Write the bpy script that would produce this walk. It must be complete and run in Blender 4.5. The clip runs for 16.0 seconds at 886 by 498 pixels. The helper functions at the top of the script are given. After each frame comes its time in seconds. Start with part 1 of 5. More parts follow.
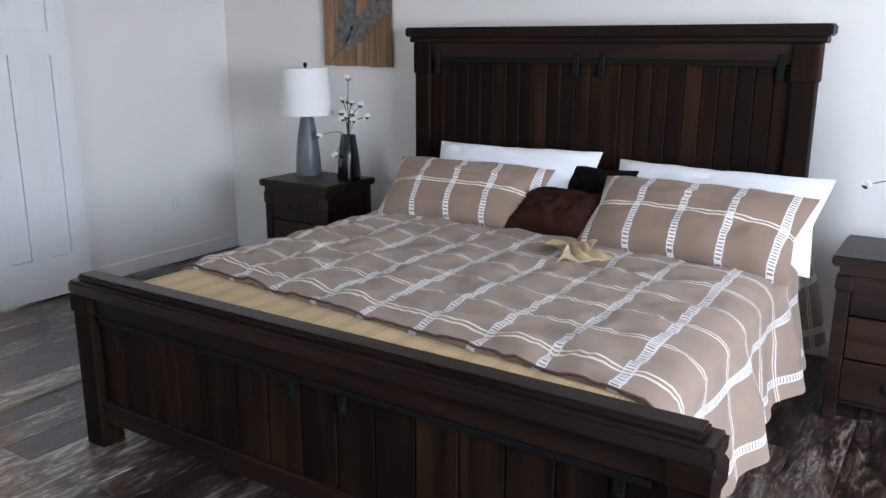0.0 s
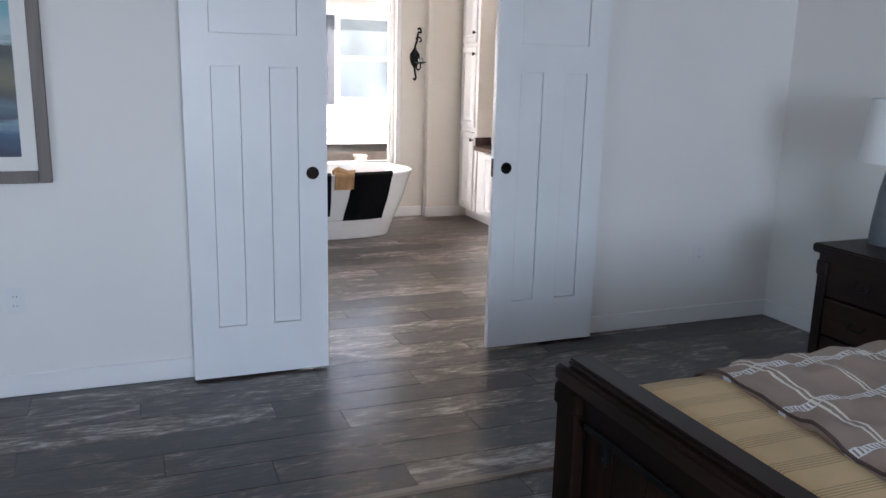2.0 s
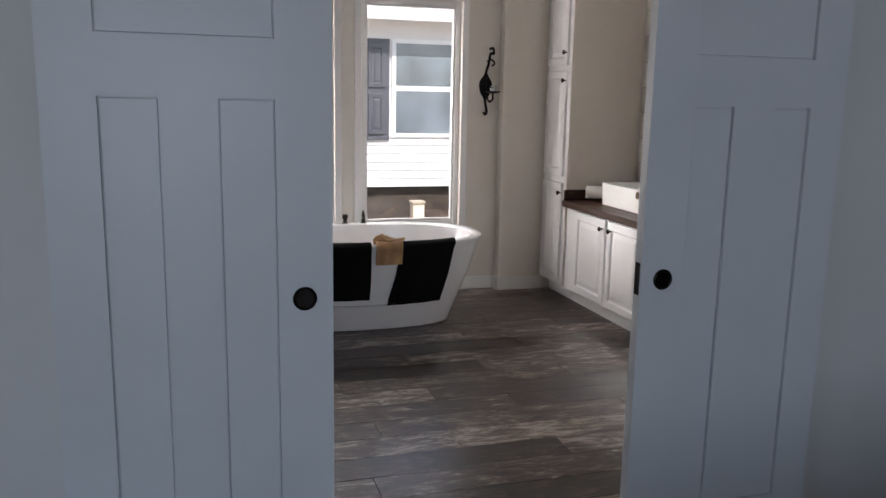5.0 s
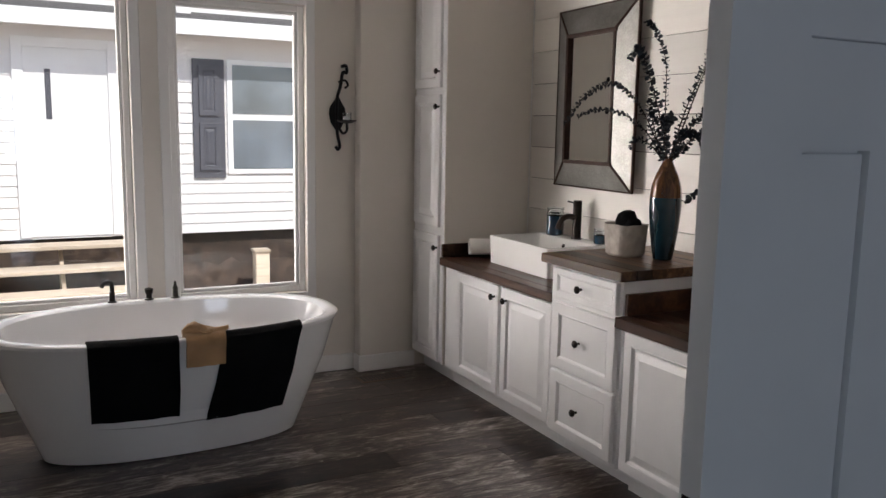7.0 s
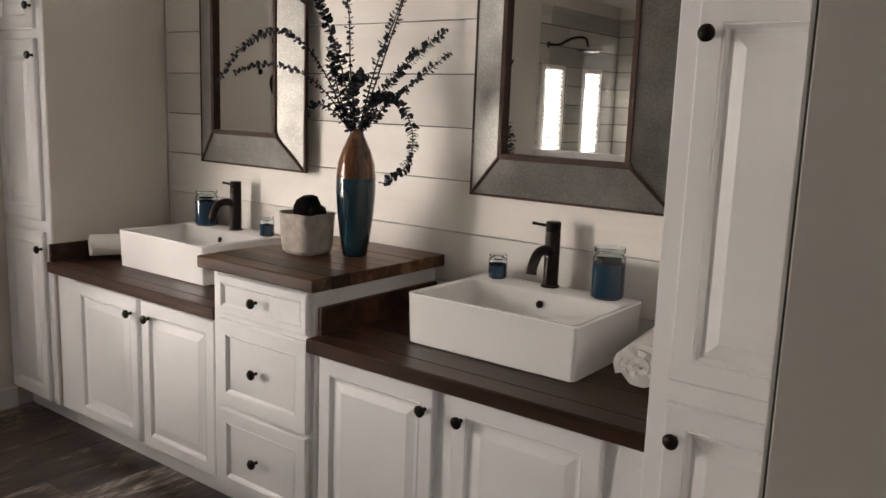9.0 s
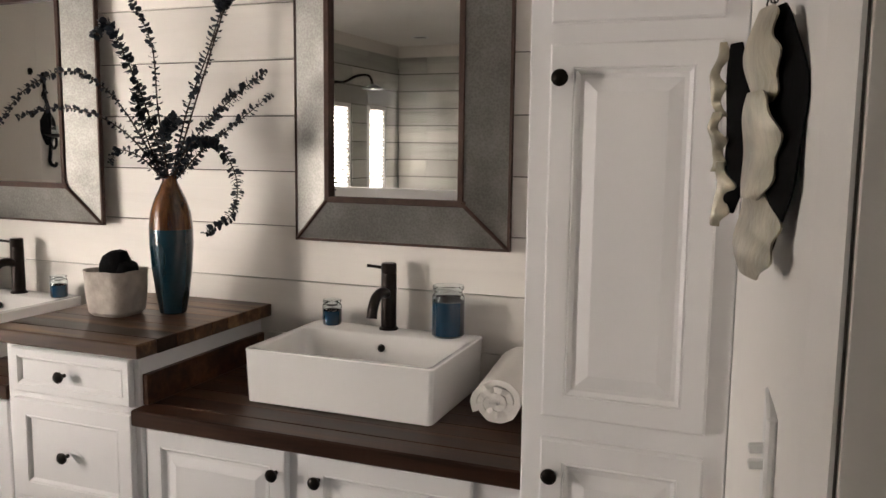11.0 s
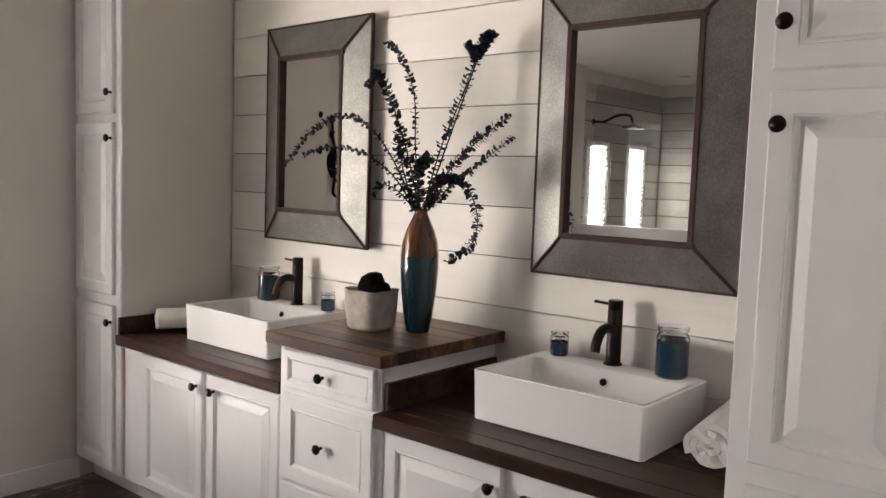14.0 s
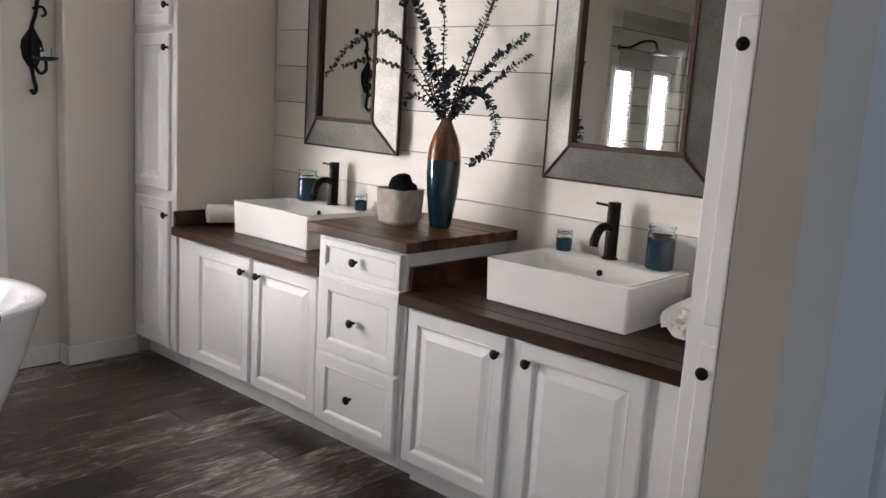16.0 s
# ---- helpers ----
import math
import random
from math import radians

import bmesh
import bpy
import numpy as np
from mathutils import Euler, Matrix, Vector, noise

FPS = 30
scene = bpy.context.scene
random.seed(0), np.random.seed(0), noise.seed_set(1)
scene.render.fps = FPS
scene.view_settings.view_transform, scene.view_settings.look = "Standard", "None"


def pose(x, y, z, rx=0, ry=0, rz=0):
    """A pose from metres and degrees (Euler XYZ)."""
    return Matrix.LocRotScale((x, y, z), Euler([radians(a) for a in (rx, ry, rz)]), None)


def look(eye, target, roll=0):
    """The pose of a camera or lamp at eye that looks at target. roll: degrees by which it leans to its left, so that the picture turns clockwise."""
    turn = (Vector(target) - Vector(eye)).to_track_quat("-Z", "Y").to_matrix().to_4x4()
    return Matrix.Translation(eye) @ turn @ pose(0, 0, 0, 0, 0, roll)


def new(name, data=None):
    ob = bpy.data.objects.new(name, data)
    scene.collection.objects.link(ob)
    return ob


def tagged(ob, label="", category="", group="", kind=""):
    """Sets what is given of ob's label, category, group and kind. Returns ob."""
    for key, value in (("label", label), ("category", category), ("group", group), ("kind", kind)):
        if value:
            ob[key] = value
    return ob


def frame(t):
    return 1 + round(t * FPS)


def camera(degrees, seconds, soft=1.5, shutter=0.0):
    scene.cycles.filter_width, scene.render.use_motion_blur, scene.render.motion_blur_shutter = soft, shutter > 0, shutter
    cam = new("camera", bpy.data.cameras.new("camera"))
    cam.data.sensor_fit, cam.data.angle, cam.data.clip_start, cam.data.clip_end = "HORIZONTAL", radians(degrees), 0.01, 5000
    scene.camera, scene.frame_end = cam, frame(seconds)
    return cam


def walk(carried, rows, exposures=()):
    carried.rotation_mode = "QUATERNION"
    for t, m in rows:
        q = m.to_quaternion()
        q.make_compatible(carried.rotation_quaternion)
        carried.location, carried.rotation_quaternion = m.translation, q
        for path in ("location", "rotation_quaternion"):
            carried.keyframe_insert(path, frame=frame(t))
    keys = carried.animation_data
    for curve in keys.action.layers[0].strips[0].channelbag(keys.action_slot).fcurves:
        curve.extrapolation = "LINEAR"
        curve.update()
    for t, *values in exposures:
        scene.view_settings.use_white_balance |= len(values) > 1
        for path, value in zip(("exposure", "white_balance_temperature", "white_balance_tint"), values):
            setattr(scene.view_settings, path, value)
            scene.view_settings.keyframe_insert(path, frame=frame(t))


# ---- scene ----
cam = camera(57.3, 16.0)
PATH = [
    (0, (0.531, 0.029, 1.48), (-0.529, 1.654, 0.993), 0.2),
    (0.5, (0.43, 0.219, 1.462), (-1.05, 1.502, 1.061), -1.8),
    (1, (0.237, 0.377, 1.473), (-1.511, 1.253, 1.051), -0.3),
    (1.5, (-0.044, 0.473, 1.447), (-1.845, 1.256, 1.067), 2.1),
    (2, (-0.311, 0.574, 1.434), (-2.124, 1.296, 0.997), 1.4),
    (2.5, (-0.596, 0.732, 1.436), (-2.479, 1.287, 1.054), 2.0),
    (3, (-0.882, 0.796, 1.425), (-2.781, 1.298, 1.051), 2.3),
    (3.5, (-1.177, 0.847, 1.423), (-3.029, 1.459, 0.979), 1.6),
    (6, (-2.693, 1.337, 1.436), (-4.579, 1.939, 1.152), 1.5),
    (6.5, (-3.028, 1.438, 1.433), (-4.847, 2.241, 1.224), 0.9),
    (7, (-3.28, 1.581, 1.438), (-5.036, 2.492, 1.146), 1.0),
    (7.5, (-3.481, 1.674, 1.444), (-5.26, 2.539, 1.147), 1.8),
    (8, (-3.718, 1.752, 1.387), (-5.28, 2.974, 1.128), 2.4),
    (8.5, (-3.884, 1.839, 1.402), (-5.18, 3.32, 1.048), 1.6),
    (9, (-4.007, 1.985, 1.407), (-5.187, 3.563, 1.068), 2.1),
    (9.5, (-4.119, 2.004, 1.426), (-4.957, 3.8, 1.16), 1.4),
    (12, (-4.197, 1.909, 1.423), (-4.894, 3.77, 1.196), 0.7),
    (12.5, (-4.184, 1.905, 1.447), (-4.94, 3.755, 1.356), 0.2),
    (13, (-4.184, 1.891, 1.464), (-5.043, 3.696, 1.416), 0.1),
    (13.5, (-4.137, 1.895, 1.467), (-5.248, 3.556, 1.381), 0.0),
    (14, (-4.039, 1.886, 1.433), (-5.308, 3.422, 1.264), 2.0),
    (14.5, (-3.924, 1.81, 1.415), (-5.153, 3.364, 1.146), 2.6),
    (15, (-3.801, 1.688, 1.401), (-5.012, 3.234, 1.021), 3.0),
    (15.5, (-3.776, 1.642, 1.374), (-5.012, 3.155, 0.943), 3.7),
    (16, (-3.781, 1.618, 1.382), (-5.078, 3.1, 1.032), 3.7),
]
EXPOSURES = [(0.0, 2.15, 6550, 10), (1.3, 2.0, 6250, 10), (2.0, 1.55, 6100, 10), (3.0, 1.05, 6050, 10), (3.7, 0.70, 6050, 10), (5.8, 0.12, 6200, 10), (7.0, -0.12, 6250, 10), (7.7, -0.35, 6350, 10), (8.2, -0.42, 6450, 10), (9.0, 0.06, 6650, 10), (11.8, 0.20, 6650, 10), (13.5, 0.22, 6550, 10), (14.5, 0.24, 6350, 10), (16.0, 0.34, 6050, 10)]
walk(cam, [(t, look(eye, target, roll)) for t, eye, target, roll in PATH], EXPOSURES)

# ---- world, sun, windows' light ----
world = bpy.data.worlds.new("sky")
world.use_nodes = True
scene.world = world
wn = world.node_tree
sky = wn.nodes.new("ShaderNodeTexSky")
sky.sky_type, sky.sun_disc = "NISHITA", False
sky.sun_elevation, sky.sun_rotation = radians(50), radians(74)
wn.nodes["Background"].inputs["Strength"].default_value = 0.14
wn.links.new(sky.outputs[0], wn.nodes["Background"].inputs[0])


def sun_lamp():
    data = bpy.data.lights.new("sun", "SUN")
    data.energy, data.angle, data.color = 5.0, radians(0.6), (1.0, 0.94, 0.86)
    ob = new("sun", data)
    ob.matrix_world = look((9.0, 2.5, 11.1), (0.0, 0.0, 0.0))


def window_light(at, towards, w, h, power, colour, spread=180):
    data = bpy.data.lights.new("window_light", "AREA")
    data.shape, data.size, data.size_y, data.energy, data.color, data.spread = "RECTANGLE", w, h, power, colour, radians(spread)
    ob = new("window_light", data)
    ob.matrix_world = look(at, towards)


sun_lamp()
WARM, COOL = (1.0, 0.905, 0.83), (0.72, 0.825, 1.0)
window_light((-8.60, 2.21, 2.85), (-6.6, 2.21, 0.9), 2.2, 0.9, 46, WARM)
window_light((-9.6, 1.0, 2.98), (-5.4, 2.9, 1.1), 2.4, 0.9, 27, WARM)
window_light((-8.55, 1.15, 1.30), (-7.855, 1.869, 1.34), 1.3, 1.6, 36, WARM, 78)
for y in (-0.49, 0.18):
    window_light((-7.737, y, 1.39), (-4.2, y, 1.39), 0.22, 0.76, 8.5, WARM)
window_light((3.34, 0.9, 1.45), (-2.0, 4.2, 1.0), 1.9, 1.4, 56, COOL)
window_light((-0.9, -2.34, 1.45), (-1.4, 4.0, 0.9), 1.9, 1.4, 6, COOL)


# ---- materials ----
def nodes_of(name):
    m = bpy.data.materials.new(name)
    m.use_nodes = True
    t = m.node_tree
    return m, t, t.nodes["Principled BSDF"]


def noise_node(t, vec, scale, detail=4.0, rough=0.55, distort=0.0):
    n = t.nodes.new("ShaderNodeTexNoise")
    n.inputs["Scale"].default_value = scale
    n.inputs["Detail"].default_value = detail
    n.inputs["Roughness"].default_value = rough
    n.inputs["Distortion"].default_value = distort
    t.links.new(vec, n.inputs["Vector"])
    return n.outputs["Fac"]


def ramp_node(t, fac, stops):
    r = t.nodes.new("ShaderNodeValToRGB")
    els = r.color_ramp.elements
    while len(els) < len(stops):
        els.new(0.5)
    for e, (p, c) in zip(els, stops):
        e.position, e.color = p, (*c, 1.0)
    t.links.new(fac, r.inputs["Fac"])
    return r.outputs["Color"]


def math_node(t, op, a, b=None):
    n = t.nodes.new("ShaderNodeMath")
    n.operation = op
    for sock, v in zip(n.inputs, (a, b)):
        if v is None:
            continue
        if isinstance(v, (int, float)):
            sock.default_value = v
        else:
            t.links.new(v, sock)
    return n.outputs[0]


def mix_node(t, fac, a, b, blend="MIX"):
    n = t.nodes.new("ShaderNodeMixRGB")
    n.blend_type = blend
    for sock, v in zip(n.inputs, (fac, a, b)):
        if isinstance(v, (int, float)):
            sock.default_value = v
        elif isinstance(v, tuple):
            sock.default_value = (*v, 1.0)
        else:
            t.links.new(v, sock)
    return n.outputs[0]


def bump_node(t, bsdf, height, strength, distance=0.01):
    b = t.nodes.new("ShaderNodeBump")
    b.inputs["Strength"].default_value = strength
    b.inputs["Distance"].default_value = distance
    t.links.new(height, b.inputs["Height"])
    t.links.new(b.outputs[0], bsdf.inputs["Normal"])


def coords(t, scale=(1, 1, 1), random_shift=0.0, kind="Object"):
    c = t.nodes.new("ShaderNodeTexCoord")
    m = t.nodes.new("ShaderNodeMapping")
    m.inputs["Scale"].default_value = scale
    t.links.new(c.outputs[kind], m.inputs["Vector"])
    if random_shift:
        info = t.nodes.new("ShaderNodeObjectInfo")
        k = math_node(t, "MULTIPLY", info.outputs["Random"], random_shift)
        comb = t.nodes.new("ShaderNodeCombineXYZ")
        for i in range(3):
            t.links.new(k, comb.inputs[i])
        t.links.new(comb.outputs[0], m.inputs["Location"])
    return m.outputs[0]


def plain(name, col, rough=0.5, var=0.06, scale=5.0, fine=160.0, bump=0.06, metal=0.0, coat=0.0, spec=0.5):
    m, t, b = nodes_of(name)
    v = coords(t)
    lo = tuple(c * (1 - var) for c in col)
    hi = tuple(min(1.0, c * (1 + var)) for c in col)
    big = noise_node(t, v, scale, 5)
    small = noise_node(t, v, fine, 3)
    t.links.new(ramp_node(t, big, [(0.3, lo), (0.7, hi)]), b.inputs["Base Color"])
    b.inputs["Metallic"].default_value = metal
    b.inputs["Coat Weight"].default_value = coat
    b.inputs["Specular IOR Level"].default_value = spec
    r = t.nodes.new("ShaderNodeMapRange")
    r.inputs["To Min"].default_value, r.inputs["To Max"].default_value = max(0.02, rough - 0.07), min(1.0, rough + 0.07)
    t.links.new(big, r.inputs["Value"])
    t.links.new(r.outputs[0], b.inputs["Roughness"])
    if bump:
        bump_node(t, b, small, bump, 0.004)
    return m


def wood(name, dark, mid, light, along="y", rough=0.4, grain=1.0, coat=0.0, bump=0.12, gloss_var=0.12, spec=0.5, vary=0.24):
    m, t, b = nodes_of(name)
    k = {"x": (0.9, 14, 14), "y": (14, 0.9, 14), "z": (14, 14, 0.9)}[along]
    v = coords(t, tuple(s * grain for s in k), 37.0)
    w = coords(t, tuple(s * grain * 0.28 for s in k), 11.0)
    fine = noise_node(t, v, 2.2, 7, 0.62, 0.6)
    broad = noise_node(t, w, 1.6, 4, 0.55, 0.3)
    both = math_node(t, "ADD", math_node(t, "MULTIPLY", fine, 0.55), math_node(t, "MULTIPLY", broad, 0.45))
    col = ramp_node(t, both, [(0.36, dark), (0.50, mid), (0.64, light)])
    info = t.nodes.new("ShaderNodeObjectInfo")
    shade = t.nodes.new("ShaderNodeMapRange")
    shade.inputs["To Min"].default_value, shade.inputs["To Max"].default_value = 1.0 - vary, 1.0 + vary
    t.links.new(info.outputs["Random"], shade.inputs["Value"])
    hsv = t.nodes.new("ShaderNodeHueSaturation")
    t.links.new(shade.outputs[0], hsv.inputs["Value"])
    t.links.new(col, hsv.inputs["Color"])
    t.links.new(hsv.outputs[0], b.inputs["Base Color"])
    r = t.nodes.new("ShaderNodeMapRange")
    r.inputs["To Min"].default_value, r.inputs["To Max"].default_value = rough - gloss_var / 2, rough + gloss_var
    t.links.new(fine, r.inputs["Value"])
    t.links.new(r.outputs[0], b.inputs["Roughness"])
    b.inputs["Coat Weight"].default_value = coat
    b.inputs["Specular IOR Level"].default_value = spec
    bump_node(t, b, fine, bump, 0.004)
    return m


def floor_vinyl():
    """Weathered grey-brown plank print: short smears, blotches, fine cracks, and a tone for each plank."""
    m, t, b = nodes_of("weathered vinyl plank")
    v = coords(t, (19, 3.2, 19), 53.0)
    w = coords(t, (6.5, 2.6, 6.5), 29.0)
    c = coords(t, (60, 17, 60), 17.0)
    streak = noise_node(t, v, 1.7, 8, 0.70, 1.6)
    patch = noise_node(t, w, 1.3, 6, 0.66, 1.2)
    crack = noise_node(t, c, 1.6, 5, 0.65, 0.8)
    both = math_node(t, "ADD", math_node(t, "MULTIPLY", streak, 0.50), math_node(t, "MULTIPLY", patch, 0.40))
    both = math_node(t, "ADD", both, math_node(t, "MULTIPLY", crack, 0.10))
    info = t.nodes.new("ShaderNodeObjectInfo")
    lift = t.nodes.new("ShaderNodeMapRange")
    lift.inputs["To Min"].default_value, lift.inputs["To Max"].default_value = -0.06, 0.06
    t.links.new(info.outputs["Random"], lift.inputs["Value"])
    both = math_node(t, "ADD", both, lift.outputs[0])
    col = ramp_node(t, both, [(0.405, (0.007, 0.0042, 0.0033)), (0.47, (0.028, 0.0165, 0.0125)), (0.52, (0.070, 0.046, 0.036)), (0.565, (0.165, 0.134, 0.115)), (0.625, (0.38, 0.34, 0.305))])
    t.links.new(col, b.inputs["Base Color"])
    r = t.nodes.new("ShaderNodeMapRange")
    r.inputs["To Min"].default_value, r.inputs["To Max"].default_value = 0.26, 0.48
    t.links.new(streak, r.inputs["Value"])
    t.links.new(r.outputs[0], b.inputs["Roughness"])
    b.inputs["Specular IOR Level"].default_value = 0.35
    b.inputs["Coat Weight"].default_value = 0.45
    b.inputs["Coat Roughness"].default_value = 0.20
    bump_node(t, b, crack, 0.12, 0.003)
    return m


def glass(name, tint=(1, 1, 1), rough=0.0):
    m, t, b = nodes_of(name)
    b.inputs["Base Color"].default_value = (*tint, 1)
    b.inputs["Transmission Weight"].default_value = 1.0
    b.inputs["Roughness"].default_value = rough
    b.inputs["IOR"].default_value = 1.45
    return m


def mirror_glass():
    m, t, b = nodes_of("silvered mirror")
    b.inputs["Base Color"].default_value = (0.86, 0.87, 0.86, 1)
    b.inputs["Metallic"].default_value = 1.0
    b.inputs["Roughness"].default_value = 0.015
    return m


def galvanised():
    m, t, b = nodes_of("galvanised sheet")
    v = coords(t)
    n = t.nodes.new("ShaderNodeTexVoronoi")
    n.inputs["Scale"].default_value = 150
    t.links.new(v, n.inputs["Vector"])
    big = noise_node(t, v, 9, 5)
    f = math_node(t, "ADD", math_node(t, "MULTIPLY", n.outputs["Distance"], 0.3), math_node(t, "MULTIPLY", big, 0.7))
    t.links.new(ramp_node(t, f, [(0.30, (0.17, 0.165, 0.155)), (0.70, (0.29, 0.285, 0.27))]), b.inputs["Base Color"])
    b.inputs["Metallic"].default_value = 0.85
    t.links.new(math_node(t, "ADD", math_node(t, "MULTIPLY", big, 0.25), 0.25), b.inputs["Roughness"])
    bump_node(t, b, f, 0.05, 0.002)
    return m


def line_mask(t, coord, pitch, width, shift=0.0):
    """1 on stripes of that width, one in each pitch."""
    f = math_node(t, "FRACT", math_node(t, "ADD", math_node(t, "DIVIDE", coord, pitch), 50.5 + shift))
    d = math_node(t, "ABSOLUTE", math_node(t, "SUBTRACT", f, 0.5))
    return math_node(t, "LESS_THAN", d, width / pitch / 2)


def woven_plaid(name, ground, pitch_u, pitch_v):
    """Taupe cotton with white ladder stripes one way and paired cream cords the other way, along the cloth's own UV metres."""
    m, t, b = nodes_of(name)
    c = t.nodes.new("ShaderNodeTexCoord")
    s = t.nodes.new("ShaderNodeSeparateXYZ")
    t.links.new(c.outputs["UV"], s.inputs[0])
    u, v = s.outputs[0], s.outputs[1]
    obj = coords(t)
    cloth = noise_node(t, obj, 7, 5)
    weave = noise_node(t, obj, 420, 2)
    base = ramp_node(t, cloth, [(0.3, tuple(k * 0.9 for k in ground)), (0.7, tuple(k * 1.08 for k in ground))])
    band = line_mask(t, u, pitch_u, 0.026)
    rung = line_mask(t, v, 0.013, 0.0075)
    rails = math_node(t, "MAXIMUM", line_mask(t, u, pitch_u, 0.0045, 0.0125 / pitch_u), line_mask(t, u, pitch_u, 0.0045, -0.0125 / pitch_u))
    ladder = math_node(t, "MAXIMUM", math_node(t, "MULTIPLY", band, rung), math_node(t, "MULTIPLY", rails, 0.8))
    cords = math_node(t, "MAXIMUM", line_mask(t, v, pitch_v, 0.006, 0.007 / pitch_v), line_mask(t, v, pitch_v, 0.006, -0.007 / pitch_v))
    col = mix_node(t, ladder, base, (0.72, 0.72, 0.73))
    col = mix_node(t, cords, col, (0.70, 0.66, 0.58))
    t.links.new(col, b.inputs["Base Color"])
    b.inputs["Roughness"].default_value = 0.85
    b.inputs["Sheen Weight"].default_value = 0.15
    h = math_node(t, "ADD", math_node(t, "MULTIPLY", weave, 0.25), math_node(t, "MULTIPLY", math_node(t, "MAXIMUM", ladder, cords), 0.8))
    bump_node(t, b, h, 0.35, 0.004)
    return m


def cloth(name, col, fine=300.0, bump=0.4, var=0.12, stripes=None):
    m, t, b = nodes_of(name)
    v = coords(t)
    big = noise_node(t, v, 6, 5)
    small = noise_node(t, v, fine, 3)
    base = ramp_node(t, big, [(0.3, tuple(c * (1 - var) for c in col)), (0.7, tuple(min(1, c * (1 + var)) for c in col))])
    h = small
    if stripes:
        c = t.nodes.new("ShaderNodeTexCoord")
        s = t.nodes.new("ShaderNodeSeparateXYZ")
        t.links.new(c.outputs["UV"], s.inputs[0])
        band = line_mask(t, s.outputs[0], stripes[0], stripes[1])
        thread = line_mask(t, s.outputs[0], 0.009, 0.004)
        k = math_node(t, "MULTIPLY", band, thread)
        base = mix_node(t, math_node(t, "MULTIPLY", k, 0.65), base, stripes[2])
        h = math_node(t, "ADD", small, k)
    t.links.new(base, b.inputs["Base Color"])
    b.inputs["Roughness"].default_value = 0.92
    b.inputs["Sheen Weight"].default_value = 0.2
    bump_node(t, b, h, bump, 0.004)
    return m


def painted_sea():
    m, t, b = nodes_of("landscape painting")
    c = t.nodes.new("ShaderNodeTexCoord")
    s = t.nodes.new("ShaderNodeSeparateXYZ")
    t.links.new(c.outputs["UV"], s.inputs[0])
    v = coords(t, (3, 2.2, 9))
    wob = noise_node(t, v, 1.5, 6, 0.6, 0.6)
    f = math_node(t, "ADD", s.outputs[1], math_node(t, "MULTIPLY", math_node(t, "SUBTRACT", wob, 0.5), 0.22))
    col = ramp_node(t, f, [(0.02, (0.006, 0.022, 0.065)), (0.15, (0.022, 0.075, 0.16)), (0.21, (0.16, 0.26, 0.33)), (0.25, (0.012, 0.030, 0.060)), (0.33, (0.06, 0.12, 0.17)), (0.38, (0.030, 0.034, 0.028)),
                           (0.50, (0.105, 0.098, 0.045)), (0.60, (0.075, 0.075, 0.050)), (0.66, (0.016, 0.020, 0.020)), (0.73, (0.022, 0.026, 0.026)), (0.77, (0.34, 0.46, 0.48)), (0.98, (0.13, 0.33, 0.40))])
    t.links.new(col, b.inputs["Base Color"])
    b.inputs["Roughness"].default_value = 0.35
    bump_node(t, b, wob, 0.2, 0.003)
    return m


WALL = plain("satin wall paint", (0.78, 0.76, 0.735), 0.55, 0.025, 1.4, 240, 0.05)
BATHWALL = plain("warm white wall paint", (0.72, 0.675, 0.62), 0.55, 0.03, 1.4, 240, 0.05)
CEIL = plain("ceiling paint", (0.80, 0.77, 0.73), 0.8, 0.03, 2, 190, 0.10)
TRIM = plain("white trim enamel", (0.80, 0.79, 0.78), 0.38, 0.03, 3, 120, 0.03)
DOORPAINT = plain("white door enamel", (0.77, 0.78, 0.79), 0.36, 0.03, 3, 140, 0.04)
CABINET = plain("white cabinet lacquer", (0.80, 0.795, 0.80), 0.32, 0.03, 4, 150, 0.02)
SHIP = wood("white shiplap", (0.72, 0.685, 0.64), (0.765, 0.73, 0.685), (0.79, 0.755, 0.71), "x", 0.45, 0.5, 0.0, 0.03)
GAP = plain("dark joint", (0.06, 0.05, 0.045), 0.8, 0.1, 8, 100, 0)
COUNTER = wood("dark walnut butcher block", (0.013, 0.0055, 0.0032), (0.046, 0.019, 0.010), (0.115, 0.055, 0.029), "x", 0.36, 0.8, 0.0, spec=0.25, vary=0.34)
COUNTER_END = wood("lighter walnut butcher block", (0.022, 0.010, 0.0055), (0.070, 0.034, 0.017), (0.20, 0.112, 0.056), "x", 0.34, 0.8, 0.0, spec=0.25, vary=0.60)
BEDWOOD = wood("dark distressed bed wood", (0.0035, 0.0016, 0.0011), (0.0098, 0.0042, 0.0023), (0.032, 0.0140, 0.0066), "z", 0.60, 0.55, 0.0, spec=0.10, vary=0.10)
BEDRAIL = wood("dark rail wood", (0.005, 0.0024, 0.002), (0.012, 0.006, 0.0045), (0.030, 0.014, 0.009), "x", 0.40, 0.55, 0.0, spec=0.12)
BEDIRON = plain("dull black bed iron", (0.004, 0.0038, 0.0038), 0.6, 0.2, 20, 150, 0.15, 0.0, 0.0, 0.15)
CAPWOOD = wood("satin cap wood", (0.005, 0.0024, 0.002), (0.012, 0.006, 0.0045), (0.026, 0.012, 0.008), "x", 0.30, 0.55, 0.0, 0.05, spec=0.28)
STANDWOOD = wood("brown nightstand wood", (0.005, 0.0023, 0.0016), (0.013, 0.0058, 0.0037), (0.034, 0.0155, 0.009), "x", 0.42, 0.6, 0.0, spec=0.3)
